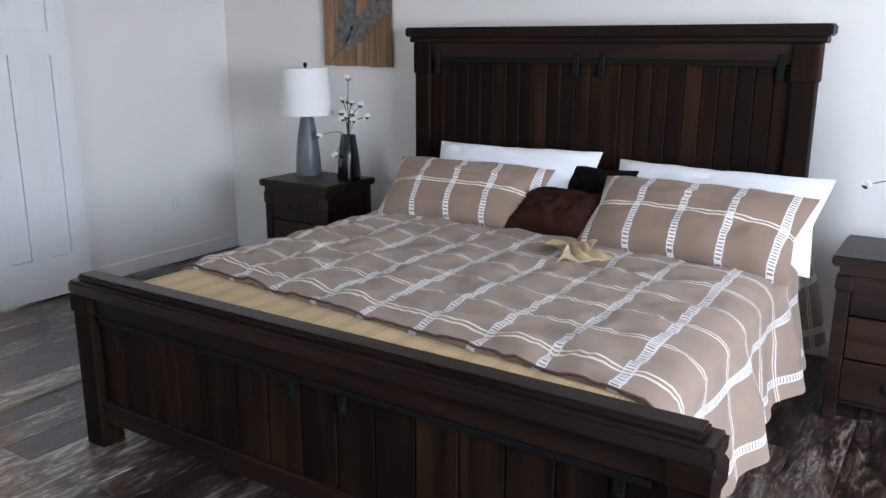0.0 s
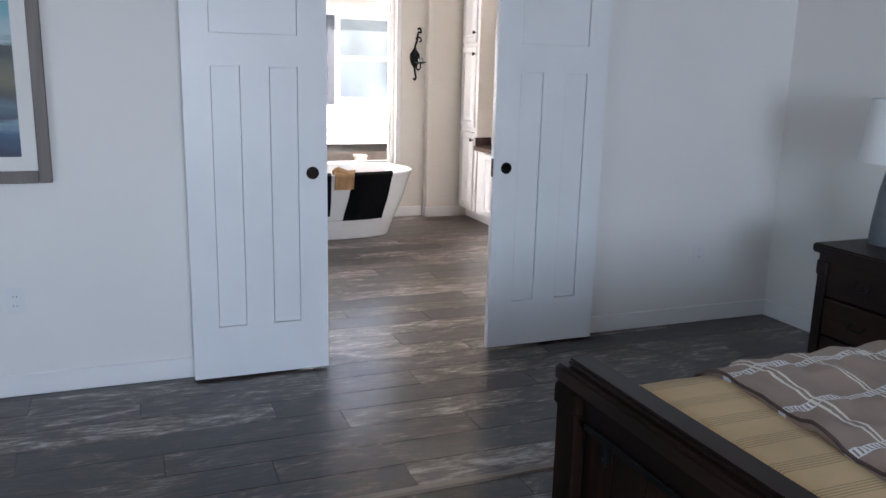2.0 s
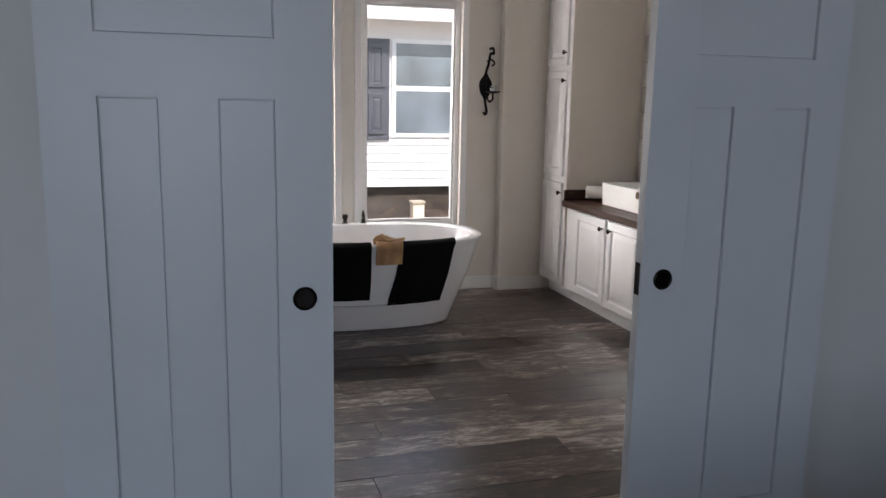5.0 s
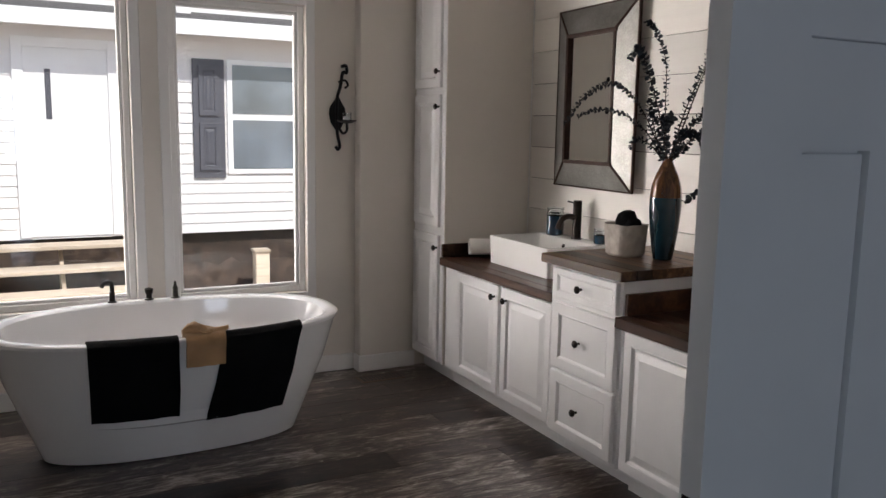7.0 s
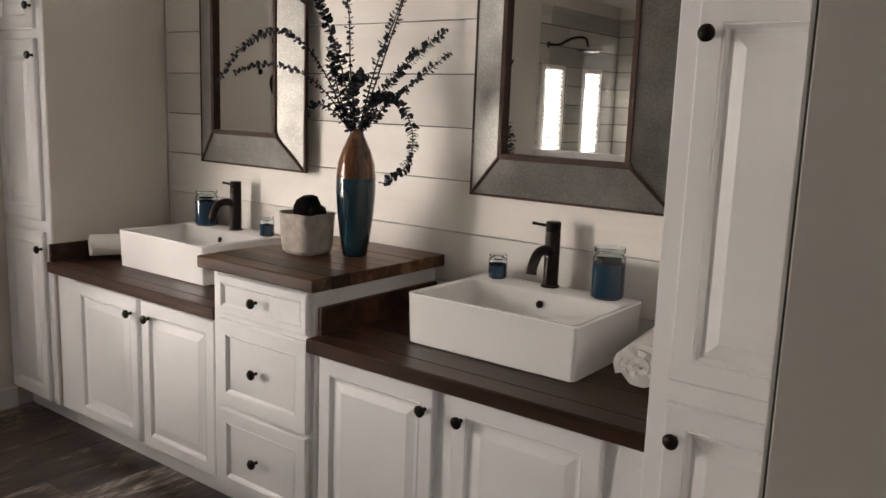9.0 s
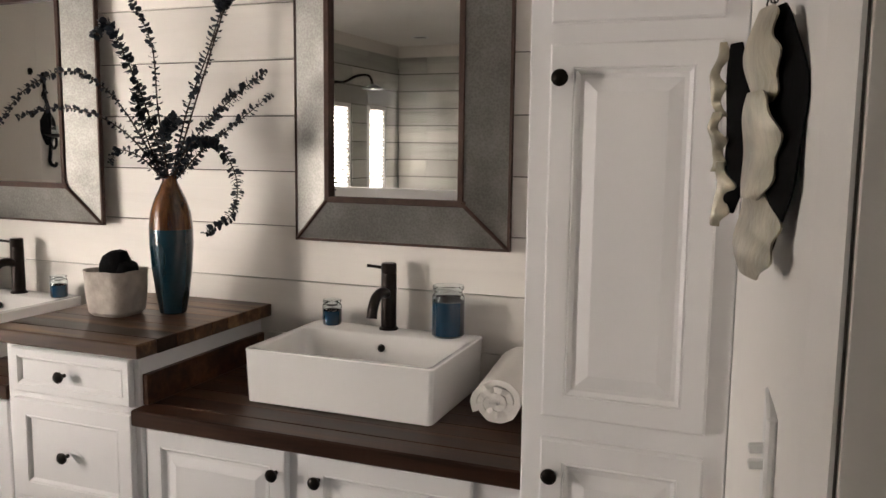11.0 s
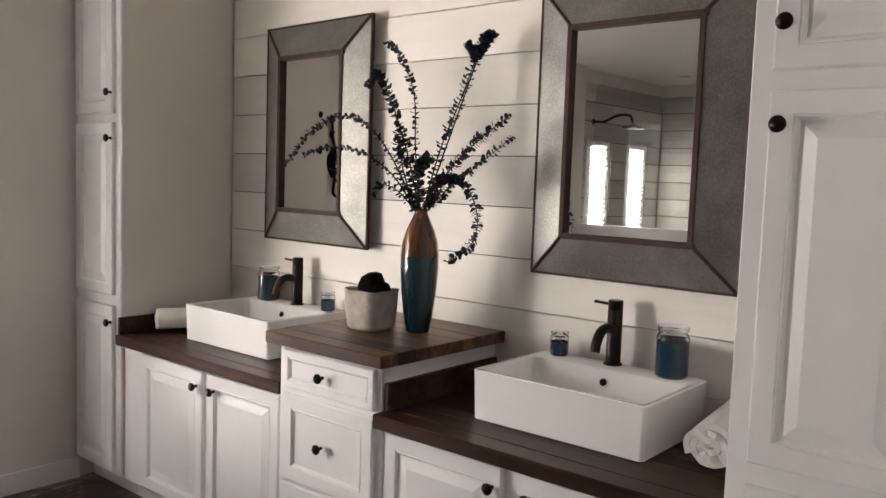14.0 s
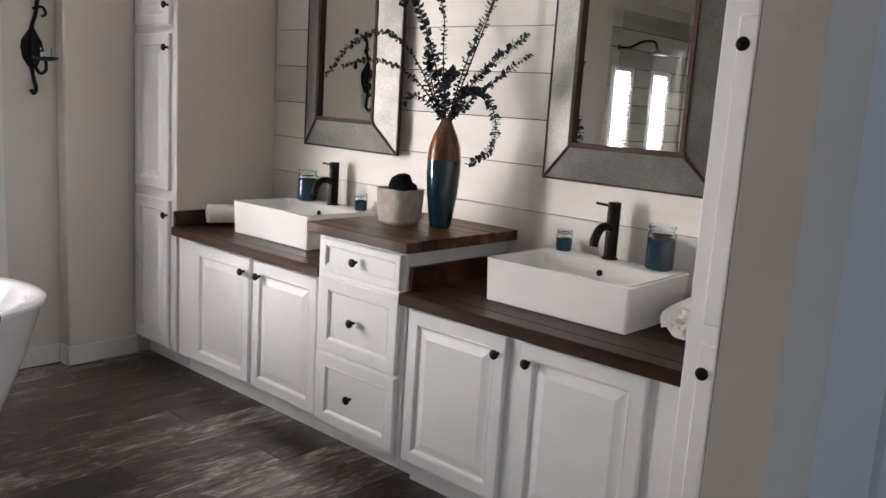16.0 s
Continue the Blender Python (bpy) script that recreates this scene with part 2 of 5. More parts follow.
IRON = plain("black iron", (0.010, 0.009, 0.009), 0.42, 0.2, 20, 150, 0.15, 0.6)
BRONZE = plain("oil rubbed bronze", (0.016, 0.012, 0.010), 0.30, 0.2, 30, 200, 0.05, 0.8)
FAUCET = plain("dark bronze tap", (0.018, 0.013, 0.011), 0.34, 0.2, 30, 200, 0.04, 0.75)
PORCELAIN = plain("glazed porcelain", (0.84, 0.83, 0.815), 0.10, 0.015, 3, 80, 0.0, 0.0, 0.6)
ACRYLIC = plain("glossy white acrylic", (0.85, 0.85, 0.86), 0.13, 0.01, 3, 80, 0.0, 0.0, 0.4)
GALV = galvanised()
RUST = plain("rusted edge strip", (0.045, 0.021, 0.014), 0.6, 0.35, 35, 220, 0.3, 0.4)
MIRROR = mirror_glass()
GLASS = glass("window glass")
GLASS_DARK = plain("dim window pane", (0.16, 0.19, 0.22), 0.06, 0.5, 1.6, 30, 0.0, 0.0, 0.8)
JARGLASS = glass("jar glass", (0.93, 0.97, 0.98), 0.02)
WAX = plain("blue candle wax", (0.006, 0.030, 0.062), 0.12, 0.1, 9, 60, 0.0, 0, 0.6)
TEAL = plain("teal glaze", (0.006, 0.028, 0.042), 0.14, 0.25, 7, 60, 0.02, 0, 0.5)
COPPER = wood("copper drip glaze", (0.022, 0.008, 0.004), (0.10, 0.036, 0.012), (0.26, 0.11, 0.035), "z", 0.16, 1.4, 0.5, 0.02)
BLACKCLOTH = plain("black terry", (0.0035, 0.0035, 0.004), 0.95, 0.25, 9, 380, 0.7, 0.0, 0.0, 0.15)
WHITETERRY = cloth("white terry", (0.78, 0.75, 0.71), 330, 0.9, 0.06)
TAN = cloth("tan crepe", (0.42, 0.25, 0.12), 260, 0.7, 0.2)
STRAW = cloth("straw gauze", (0.50, 0.37, 0.20), 260, 0.7, 0.2)
THROW = cloth("mustard woven throw", (0.57, 0.40, 0.19), 330, 0.6, 0.1, (0.115, 0.045, (0.26, 0.17, 0.07)))
PLAID = woven_plaid("taupe plaid cotton", (0.285, 0.203, 0.155), 0.222, 0.205)
SHAM = woven_plaid("taupe plaid sham", (0.245, 0.168, 0.125), 0.196, 0.235)
BINDING = plain("brown edge binding", (0.085, 0.050, 0.045), 0.9, 0.15, 20, 200, 0.3)
SHEET = cloth("white cotton", (0.82, 0.83, 0.88), 400, 0.3, 0.03)
BROWNPILE = plain("dark brown plush", (0.030, 0.011, 0.0075), 0.95, 0.35, 12, 260, 0.8, 0.0, 0.0, 0.1)
BLACKPILE = plain("near black plush", (0.006, 0.0042, 0.004), 0.95, 0.3, 12, 260, 0.8, 0.0, 0.0, 0.1)
STONEGREY = plain("grey washed basket", (0.40, 0.36, 0.32), 0.9, 0.2, 30, 110, 0.6)
LAMPGREY = plain("grey ceramic", (0.11, 0.122, 0.135), 0.40, 0.12, 18, 120, 0.12)
SHADE = cloth("white linen shade", (0.84, 0.84, 0.84), 500, 0.2, 0.02)
NAVYLEAF = plain("preserved navy leaf", (0.006, 0.012, 0.022), 0.55, 0.5, 40, 160, 0.1)
BARK = plain("brown stem", (0.035, 0.020, 0.014), 0.8, 0.3, 60, 200, 0.3)
COTTON = cloth("cotton boll", (0.80, 0.77, 0.73), 200, 0.8, 0.08)
BLACKGLAZE = plain("black glaze", (0.008, 0.009, 0.012), 0.13, 0.2, 12, 80, 0.02, 0, 0.6)
SILVERART = plain("aged silver leaf metal", (0.36, 0.33, 0.255), 0.34, 0.45, 16, 90, 0.25, 0.9)
BLACKART = plain("blackened metal", (0.004, 0.004, 0.004), 0.85, 0.2, 16, 90, 0.1, 0.0, 0.0, 0.05)
PLASTIC = plain("white plastic", (0.74, 0.74, 0.74), 0.4, 0.02, 5, 100, 0.0)
SLOT = plain("dark slot", (0.03, 0.03, 0.03), 0.6, 0.1, 5, 100, 0.0)
GREYFRAME = wood("grey brown frame", (0.095, 0.080, 0.072), (0.14, 0.122, 0.110), (0.19, 0.165, 0.15), "z", 0.5, 0.6)
MATBOARD = plain("mat board", (0.78, 0.77, 0.74), 0.85, 0.02, 4, 200, 0.05)
SEA = painted_sea()
PALLET = wood("reclaimed pallet wood", (0.11, 0.055, 0.028), (0.21, 0.115, 0.06), (0.34, 0.21, 0.12), "z", 0.7, 0.7)
ZINCLEAF = plain("zinc leaf", (0.165, 0.160, 0.150), 0.55, 0.5, 25, 120, 0.3, 0.5)
FLOORVINYL = floor_vinyl()
SUBFLOOR = plain("floor underlay", (0.03, 0.024, 0.02), 0.9, 0.2, 8, 100, 0)
STRIP = wood("seam moulding", (0.12, 0.085, 0.06), (0.20, 0.15, 0.11), (0.29, 0.23, 0.18), "y", 0.34, 0.7)
SIDING = plain("pale vinyl siding", (0.82, 0.80, 0.79), 0.5, 0.03, 2, 90, 0.04)
SHUTTER = plain("slate grey shutter", (0.085, 0.088, 0.105), 0.5, 0.1, 6, 90, 0.05)
EXTTRIM = plain("white exterior trim", (0.87, 0.87, 0.87), 0.45, 0.03, 4, 90, 0.02)
ROOFING = plain("grey shingle", (0.10, 0.095, 0.09), 0.9, 0.3, 30, 140, 0.4)
DECKWOOD = wood("raw deck lumber", (0.50, 0.40, 0.29), (0.64, 0.54, 0.42), (0.76, 0.66, 0.53), "y", 0.75, 0.6)
SOIL = plain("dry soil", (0.30, 0.24, 0.18), 0.95, 0.4, 3, 40, 0.8)
EARTHBANK = plain("dark earth bank", (0.055, 0.038, 0.028), 0.95, 0.7, 9, 45, 0.9)
TILE = wood("whitewashed plank tile", (0.38, 0.375, 0.335), (0.50, 0.49, 0.445), (0.60, 0.59, 0.545), "y", 0.35, 0.5, 0.1)
TILEX = wood("whitewashed plank tile across", (0.38, 0.375, 0.335), (0.50, 0.49, 0.445), (0.60, 0.59, 0.545), "x", 0.35, 0.5, 0.1)
GROUT = plain("dark grout", (0.05, 0.045, 0.04), 0.9, 0.2, 20, 100, 0.1)
VENT = plain("brown register", (0.10, 0.065, 0.045), 0.5, 0.1, 20, 100, 0.1, 0.4)


# ---- mesh helpers ----
def solid(x0, x1, y0, y1, z0, z1, bev=0.003, seg=1, bm=None):
    """A bevelled block; added to bm if one is given."""
    b = bmesh.new()
    bmesh.ops.create_cube(b, size=1.0, matrix=Matrix.LocRotScale(((x0 + x1) / 2, (y0 + y1) / 2, (z0 + z1) / 2), None, (abs(x1 - x0), abs(y1 - y0), abs(z1 - z0))))
    if bev:
        bmesh.ops.bevel(b, geom=list(b.edges), offset=min(bev, 0.45 * min(abs(x1 - x0), abs(y1 - y0), abs(z1 - z0))), segments=seg, affect="EDGES")
    return b if bm is None else merge(bm, b)


def merge(a, *others):
    for b in others:
        me = bpy.data.meshes.new("tmp")
        b.to_mesh(me)
        b.free()
        a.from_mesh(me)
        bpy.data.meshes.remove(me)
    return a


def moved(b, m):
    b.transform(m)
    return b


def loft(rings, cap0=True, cap1=True, closed=True):
    """Skins a list of rings, each a list of points."""
    b = bmesh.new()
    rows = [[b.verts.new(p) for p in ring] for ring in rings]
    n = len(rows[0])
    for r0, r1 in zip(rows, rows[1:]):
        for i in range(n if closed else n - 1):
            j = (i + 1) % n
            b.faces.new((r0[i], r0[j], r1[j], r1[i]))
    if cap0:
        b.faces.new(list(reversed(rows[0])))
    if cap1:
        b.faces.new(rows[-1])
    bmesh.ops.recalc_face_normals(b, faces=b.faces)
    return b


def lathe(profile, seg=28, cap0=True, cap1=True):
    return loft([[(r * math.cos(2 * math.pi * i / seg), r * math.sin(2 * math.pi * i / seg), z) for i in range(seg)] for r, z in profile], cap0, cap1)


def tube(points, radius, seg=8):
    """A round bar along points; radius may be one number or one for each point."""
    pts = [Vector(p) for p in points]
    rr = radius if isinstance(radius, (list, tuple)) else [radius] * len(pts)
    rings, side = [], None
    for i, p in enumerate(pts):
        d = (pts[min(i + 1, len(pts) - 1)] - pts[max(i - 1, 0)]).normalized()
        if side is None:
            side = d.orthogonal().normalized()
        side = (side - d * side.dot(d)).normalized()
        up = d.cross(side)
        rings.append([p + rr[i] * (math.cos(2 * math.pi * k / seg) * side + math.sin(2 * math.pi * k / seg) * up) for k in range(seg)])
    return loft(rings)


def smooth_path(points, steps=8):
    """Catmull-Rom through the points."""
    p = [Vector(q) for q in points]
    p = [2 * p[0] - p[1]] + p + [2 * p[-1] - p[-2]]
    out = []
    for i in range(1, len(p) - 2):
        for s in range(steps):
            u = s / steps
            a, b, c, d = p[i - 1], p[i], p[i + 1], p[i + 2]
            out.append(0.5 * ((2 * b) + (c - a) * u + (2 * a - 5 * b + 4 * c - d) * u * u + (3 * b - a - 3 * c + d) * u ** 3))
    return out + [p[-2]]


def sheet(nu, nv, fn, thick=0.0, uv=None):
    """A grid surface from fn(u, v), with optional thickness below and UVs in metres."""
    b = bmesh.new()
    lay = b.loops.layers.uv.new("UVMap")
    g = [[b.verts.new(fn(i / nu, j / nv)) for j in range(nv + 1)] for i in range(nu + 1)]
    for i in range(nu):
        for j in range(nv):
            f = b.faces.new((g[i][j], g[i + 1][j], g[i + 1][j + 1], g[i][j + 1]))
            f.smooth = True
            for lp, (a, c) in zip(f.loops, ((i, j), (i + 1, j), (i + 1, j + 1), (i, j + 1))):
                lp[lay].uv = uv(a / nu, c / nv) if uv else (a / nu, c / nv)
    if thick:
        bmesh.ops.recalc_face_normals(b, faces=b.faces)
        bmesh.ops.solidify(b, geom=list(b.faces), thickness=thick)
    return b


def as_mesh(name, bm, material, smooth=False):
    me = bpy.data.meshes.new(name)
    bm.to_mesh(me)
    bm.free()
    if smooth:
        me.shade_smooth()
        me.set_sharp_from_angle(angle=radians(38))
    me.materials.append(material)
    return me


def part(name, bm, material, parent=None, label="", smooth=False, at=None):
    ob = new(name, as_mesh(name, bm, material, smooth))
    if parent is not None:
        ob.parent = parent
    if at is not None:
        ob.matrix_basis = at
    return tagged(ob, label)


def thing(name, at, label, category, group="", kind=""):
    ob = new(name)
    ob.empty_display_size = 0.1
    ob.location = at
    return tagged(ob, label, category, group, kind)


def setting(name, bm, material, label="", category=""):
    return tagged(part(name, bm, material), label or name.replace("_", " "), category or name.split("_")[0], kind="structure")


def piece(name, me, parent, m=None):
    ob = new(name, me)
    ob.parent = parent
    if m is not None:
        ob.matrix_basis = m
    return ob


# ---- the large structure ----
H = 2.42                      # ceiling
XW, XB = -4.040, -4.148       # door wall: bedroom face, bathroom face
YH, YV = 4.19, 4.222          # head wall, vanity wall
XO, XP = -7.742, -7.655       # window wall in its recess, pillar face


def wall_with_holes(name, axis, at0, at1, s0, s1, holes, material, label):
    """A wall across axis between at0 and at1, from s0 to s1, with holes (a, b, z0, z1) in order of a."""
    bm = bmesh.new()

    def block(a, b, z0, z1):
        if b - a < 1e-4 or z1 - z0 < 1e-4:
            return
        if axis == "x":
            solid(at0, at1, a, b, z0, z1, 0, 1, bm)
        else:
            solid(a, b, at0, at1, z0, z1, 0, 1, bm)
    cur = s0
    for a, b, z0, z1 in holes:
        block(cur, a, 0, H)
        block(a, b, 0, z0)
        block(a, b, z1, H)
        cur = b
    block(cur, s1, 0, H)
    return setting(name, bm, material, label, "wall")


floor = setting("floor", solid(XO - 0.15, 3.45, -2.45, 4.34, -0.12, -0.007, 0), SUBFLOOR, "dark weathered wood-look plank floor", "floor")
setting("ceiling", solid(XO - 0.15, 3.45, -2.45, 4.34, H, H + 0.12, 0), CEIL, "flat white painted ceiling", "ceiling")
wall_with_holes("wall_head", "y", YH, 4.34, XW, 3.45, [], WALL, "white bedroom wall behind the bed")
wall_with_holes("wall_vanity", "y", YV + 0.012, 4.34, XO - 0.15, XW, [], BATHWALL, "bathroom wall behind the vanity")
wall_with_holes("wall_window", "x", XO - 0.15, XO, -0.95, YV + 0.012, [(-0.62, -0.36, 0.98, 1.80), (0.04, 0.32, 0.98, 1.80), (1.347, 2.088, 0.493, 2.102), (2.279, 3.014, 0.493, 2.102)], BATHWALL, "warm white wall with tall bathroom windows")
wall_with_holes("wall_shower", "y", -1.07, -0.95, XO - 0.15, XB, [], BATHWALL, "plain bathroom end wall")
wall_with_holes("wall_door_south", "x", XB, XW, -2.30, 1.32, [], WALL, "white bedroom wall with a framed picture")
setting("wall_door_header", solid(XB, XW, 1.32, 2.515, 2.06, H, 0), WALL, "white wall over the doorway", "wall")
foot = [(XW, 2.515), (XW, 4.2335), (-4.212, 4.2335), (-4.212, 3.50), (-4.149, 2.60), (-4.136, 2.515)]
setting("wall_door_north", loft([[(x, y, z) for x, y in foot] for z in (0, H)]), WALL, "white wall between doorway and corner", "wall")
wall_with_holes("wall_east", "x", 3.30, 3.45, -2.45, YH, [(-0.10, 1.90, 0.75, 2.15)], WALL, "plain white bedroom wall")
wall_with_holes("wall_south", "y", -2.45, -2.30, XB, 3.30, [(-1.90, 0.10, 0.75, 2.15)], WALL, "plain white bedroom wall")
setting("trim_jamb", solid(-4.1305, XW - 0.001, 2.5080, 2.5150, 0, 2.06, 0.001), BATHWALL, "warm white door jamb board", "trim")
setting("trim_jamb_joint", solid(-4.1330, -4.1312, 2.5135, 2.5165, 0, 2.06, 0), GAP, "dark joint line in the door jamb", "trim")
setting("wall_pillar_north", solid(XO, XP, 3.305, YV + 0.012, 0, H, 0.006), BATHWALL, "boxed-out wall beside the window recess", "wall")
setting("wall_pillar_south", solid(XO, XP, 0.55, 0.95, 0, H, 0.006), BATHWALL, "boxed-out wall beside the window recess", "wall")
setting("wall_recess_header", solid(XO, XP, 0.95, 3.305, 2.245, H, 0.006), BATHWALL, "boxed-out wall over the window recess", "wall")
for nm, bx in (("baseboard_1", (XW, XW + 0.013, -2.30, 1.32)), ("baseboard_2", (XW, XW + 0.013, 2.515, YH)), ("baseboard_3", (XW + 0.013, 3.30, YH - 0.013, YH)),
               ("baseboard_4", (XO, XO + 0.013, 0.95, 3.292)), ("baseboard_5", (XP, XP + 0.013, 3.292, 3.66)), ("baseboard_6", (XO + 0.013, XP + 0.013, 3.292, 3.305)),
               ("baseboard_7", (XP, XP + 0.013, 0.55, 0.95))):
    setting(nm, solid(*bx, 0.0, 0.098, 0.004), TRIM, "white painted baseboard", "baseboard")
setting("floor_seam_strip", loft([[(-2.745 + a, y, z) for a, z in ((0, 0.0005), (0.008, 0.006), (0.042, 0.008), (0.05, 0.0005))] for y in (-2.2, 4.17)]), STRIP, "light wood-look floor seam strip", "moulding")


def window_unit(name, y0, y1, z0, z1, label, x=XO):
    w = thing(name, (x - 0.07, (y0 + y1) / 2, z0), label, "window", kind="structure")
    hw, hh = (y1 - y0) / 2, z1 - z0
    bm = bmesh.new()
    for a, b, c, d in ((-hw, -hw + 0.035, 0, hh), (hw - 0.035, hw, 0, hh), (-hw + 0.035, hw - 0.035, 0, 0.035), (-hw + 0.035, hw - 0.035, hh - 0.035, hh)):
        solid(-0.03, 0.03, a, b, c, d, 0.004, 1, bm)
    part("window_frame", bm, TRIM, w)
    bm = bmesh.new()
    for a, b, c, d in ((-hw + 0.035, -hw + 0.052, 0.035, hh - 0.035), (hw - 0.052, hw - 0.035, 0.035, hh - 0.035), (-hw + 0.052, hw - 0.052, 0.035, 0.052), (-hw + 0.052, hw - 0.052, hh - 0.052, hh - 0.035)):
        solid(-0.015, 0.018, a, b, c, d, 0.003, 1, bm)
    part("sash_bead", bm, TRIM, w)
    pane = part("pane", solid(-0.003, 0.003, -hw + 0.05, hw - 0.05, 0.05, hh - 0.05, 0), GLASS, w)
    pane.visible_shadow = False
    bm = bmesh.new()
    for a, b, c, d in ((-hw - 0.052, -hw, -0.052, hh + 0.052), (hw, hw + 0.052, -0.052, hh + 0.052), (-hw, hw, hh, hh + 0.052), (-hw, hw, -0.052, 0)):
        solid(0.07, 0.077, a, b, c, d, 0.003, 1, bm)
    part("casing", bm, TRIM, w)
    return w


window_unit("window_1", 1.347, 2.088, 0.493, 2.102, "tall fixed window with white frame")
window_unit("window_2", 2.279, 3.014, 0.493, 2.102, "tall fixed window with white frame")
window_unit("window_3", -0.62, -0.36, 0.98, 1.80, "narrow shower window with white frame")
window_unit("window_4", 0.04, 0.32, 0.98, 1.80, "narrow shower window with white frame")


# ---- the sliding doors ----
def sliding_door(name, y_edge, sign, label):
    """y_edge: the meeting edge; the door runs from it by sign. Its bedroom face stands at x = -3.955."""
    d = thing(name, (-3.990, y_edge, 0.012), label, "door", kind="structure")
    W, T, HT = 0.620, 0.035, 2.032

    def blk(a, b, z0, z1, x0=0.0, x1=T, bev=0.0, bm=None):
        lo, hi = sorted((sign * a, sign * b))
        return solid(x0, x1, lo, hi, z0, z1, bev, 1, bm)
    bm = blk(0, 0.130, 0, HT)
    for a, b, z0, z1 in ((W - 0.114, W, 0, HT), (0.130, W - 0.114, 0, 0.240), (0.130, W - 0.114, 1.408, 1.540), (0.130, W - 0.114, 1.925, HT), (0.256, 0.380, 0.240, 1.408)):
        blk(a, b, z0, z1, bm=bm)
    part("stiles_and_rails", bm, DOORPAINT, d)
    for a, b, z0, z1 in ((0.130, 0.256, 0.240, 1.408), (0.380, W - 0.114, 0.240, 1.408), (0.130, W - 0.114, 1.540, 1.925)):
        pm = blk(a - 0.004, b + 0.004, z0 - 0.004, z1 + 0.004, 0.016, T - 0.018, 0)
        blk(a + 0.0035, b - 0.0035, z0 + 0.0035, z1 - 0.0035, T - 0.018, T - 0.007, 0.0015, pm)
        part("panel", pm, DOORPAINT, d)
    pull = lathe([(0.029, 0.0), (0.029, 0.003), (0.025, 0.005), (0.0225, 0.004), (0.0215, 0.0018), (0.002, 0.0014)], 32)
    moved(pull, Matrix.Translation((T, sign * 0.068, 0.938)) @ Matrix.Rotation(radians(90), 4, "Y"))
    part("flush_pull", pull, BRONZE, d, "round black flush pull", True)
    part("edge_pull", solid(0.006, T - 0.006, -0.0015 if sign > 0 else -0.001, 0.001 if sign > 0 else 0.0015, 0.895, 0.985, 0), BRONZE, d, "black edge pull plate")
    for k in (0.05, W - 0.05):
        h = bmesh.new()
        blk(k - 0.014, k + 0.014, 1.965, 2.10, T, T + 0.005, 0.001, h)
        part("hanger", h, IRON, d, "black strap hanger")
    return d


sliding_door("door_1", 1.444, -1, "white three-panel sliding door, partly open")
sliding_door("door_2", 2.286, 1, "white three-panel sliding door, partly open")
rail = thing("door_rail", (-3.99, 1.87, 2.10), "black flat sliding door rail", "rail", kind="structure")
part("bar", solid(0.006, 0.014, -1.3, 1.3, 0.012, 0.05, 0.002), IRON, rail)
for k in (-1.2, -0.4, 0.4, 1.2):
    part("standoff", solid(-0.050, 0.006, k - 0.011, k + 0.011, 0.02, 0.042, 0.002), IRON, rail)


# ---- outlets, picture ----
def outlet(y, z):
    o = thing("wall_outlet", (XW, y, z), "white duplex wall outlet", "outlet", "wall outlets")
    part("plate", solid(0, 0.006, -0.036, 0.036, -0.058, 0.058, 0.003, 2), PLASTIC, o)
    for k in (-0.02, 0.02):
        part("socket", solid(0.0055, 0.008, -0.016, 0.016, k - 0.014, k + 0.014, 0.004, 2), PLASTIC, o)
        for s in (-0.006, 0.006):
            part("slot", solid(0.0078, 0.0086, s - 0.001, s + 0.001, k - 0.004, k + 0.005, 0), SLOT, o)


outlet(3.655, 0.415)
outlet(0.115, 0.425)

pic = thing("framed_picture", (XW, -0.132, 0.928), "grey framed landscape painting with white mat", "picture")
W2, HP = 0.43, 0.83
bm = bmesh.new()
for a, b, c, d in ((-W2, -W2 + 0.05, 0, HP), (W2 - 0.05, W2, 0, HP), (-W2 + 0.05, W2 - 0.05, 0, 0.05), (-W2 + 0.05, W2 - 0.05, HP - 0.05, HP)):
    solid(0.002, 0.032, a, b, c, d, 0.004, 1, bm)
part("frame", bm, GREYFRAME, pic)
part("mat", solid(0.004, 0.014, -W2 + 0.045, W2 - 0.045, 0.045, HP - 0.045, 0), MATBOARD, pic)
part("painting", sheet(1, 1, lambda u, v: (0.0155, -W2 + 0.108 + u * (2 * W2 - 0.216), 0.108 + v * (HP - 0.216))), SEA, pic, "dark blue and ochre seascape")


# ---- bathroom: cabinets ----
def raised_front(w, h, flat=False):
    """A raised-panel front, w by h, whose outer face looks to -y from y = 0; its lower left corner is at the origin."""
    st = 0.052 if min(w, h) > 0.2 else 0.030
    steps = [(0, 0.0), (0, -0.015), (0.004, -0.019), (st - 0.007, -0.019), (st - 0.005, -0.0165), (st - 0.002, -0.019), (st, -0.0175), (st + 0.006, -0.0105), (st + 0.014, -0.0105)]
    if not flat:
        steps += [(st + 0.040, -0.0175)]
    return loft([[(i, y, i), (w - i, y, i), (w - i, y, h - i), (i, y, h - i)] for i, y in steps], True, True)


def knob_mesh():
    b = lathe([(0.006, 0), (0.005, 0.012), (0.009, 0.016), (0.0155, 0.020), (0.0165, 0.026), (0.012, 0.031), (0.003, 0.033)], 20)
    return moved(b, Matrix.Rotation(radians(90), 4, "X"))


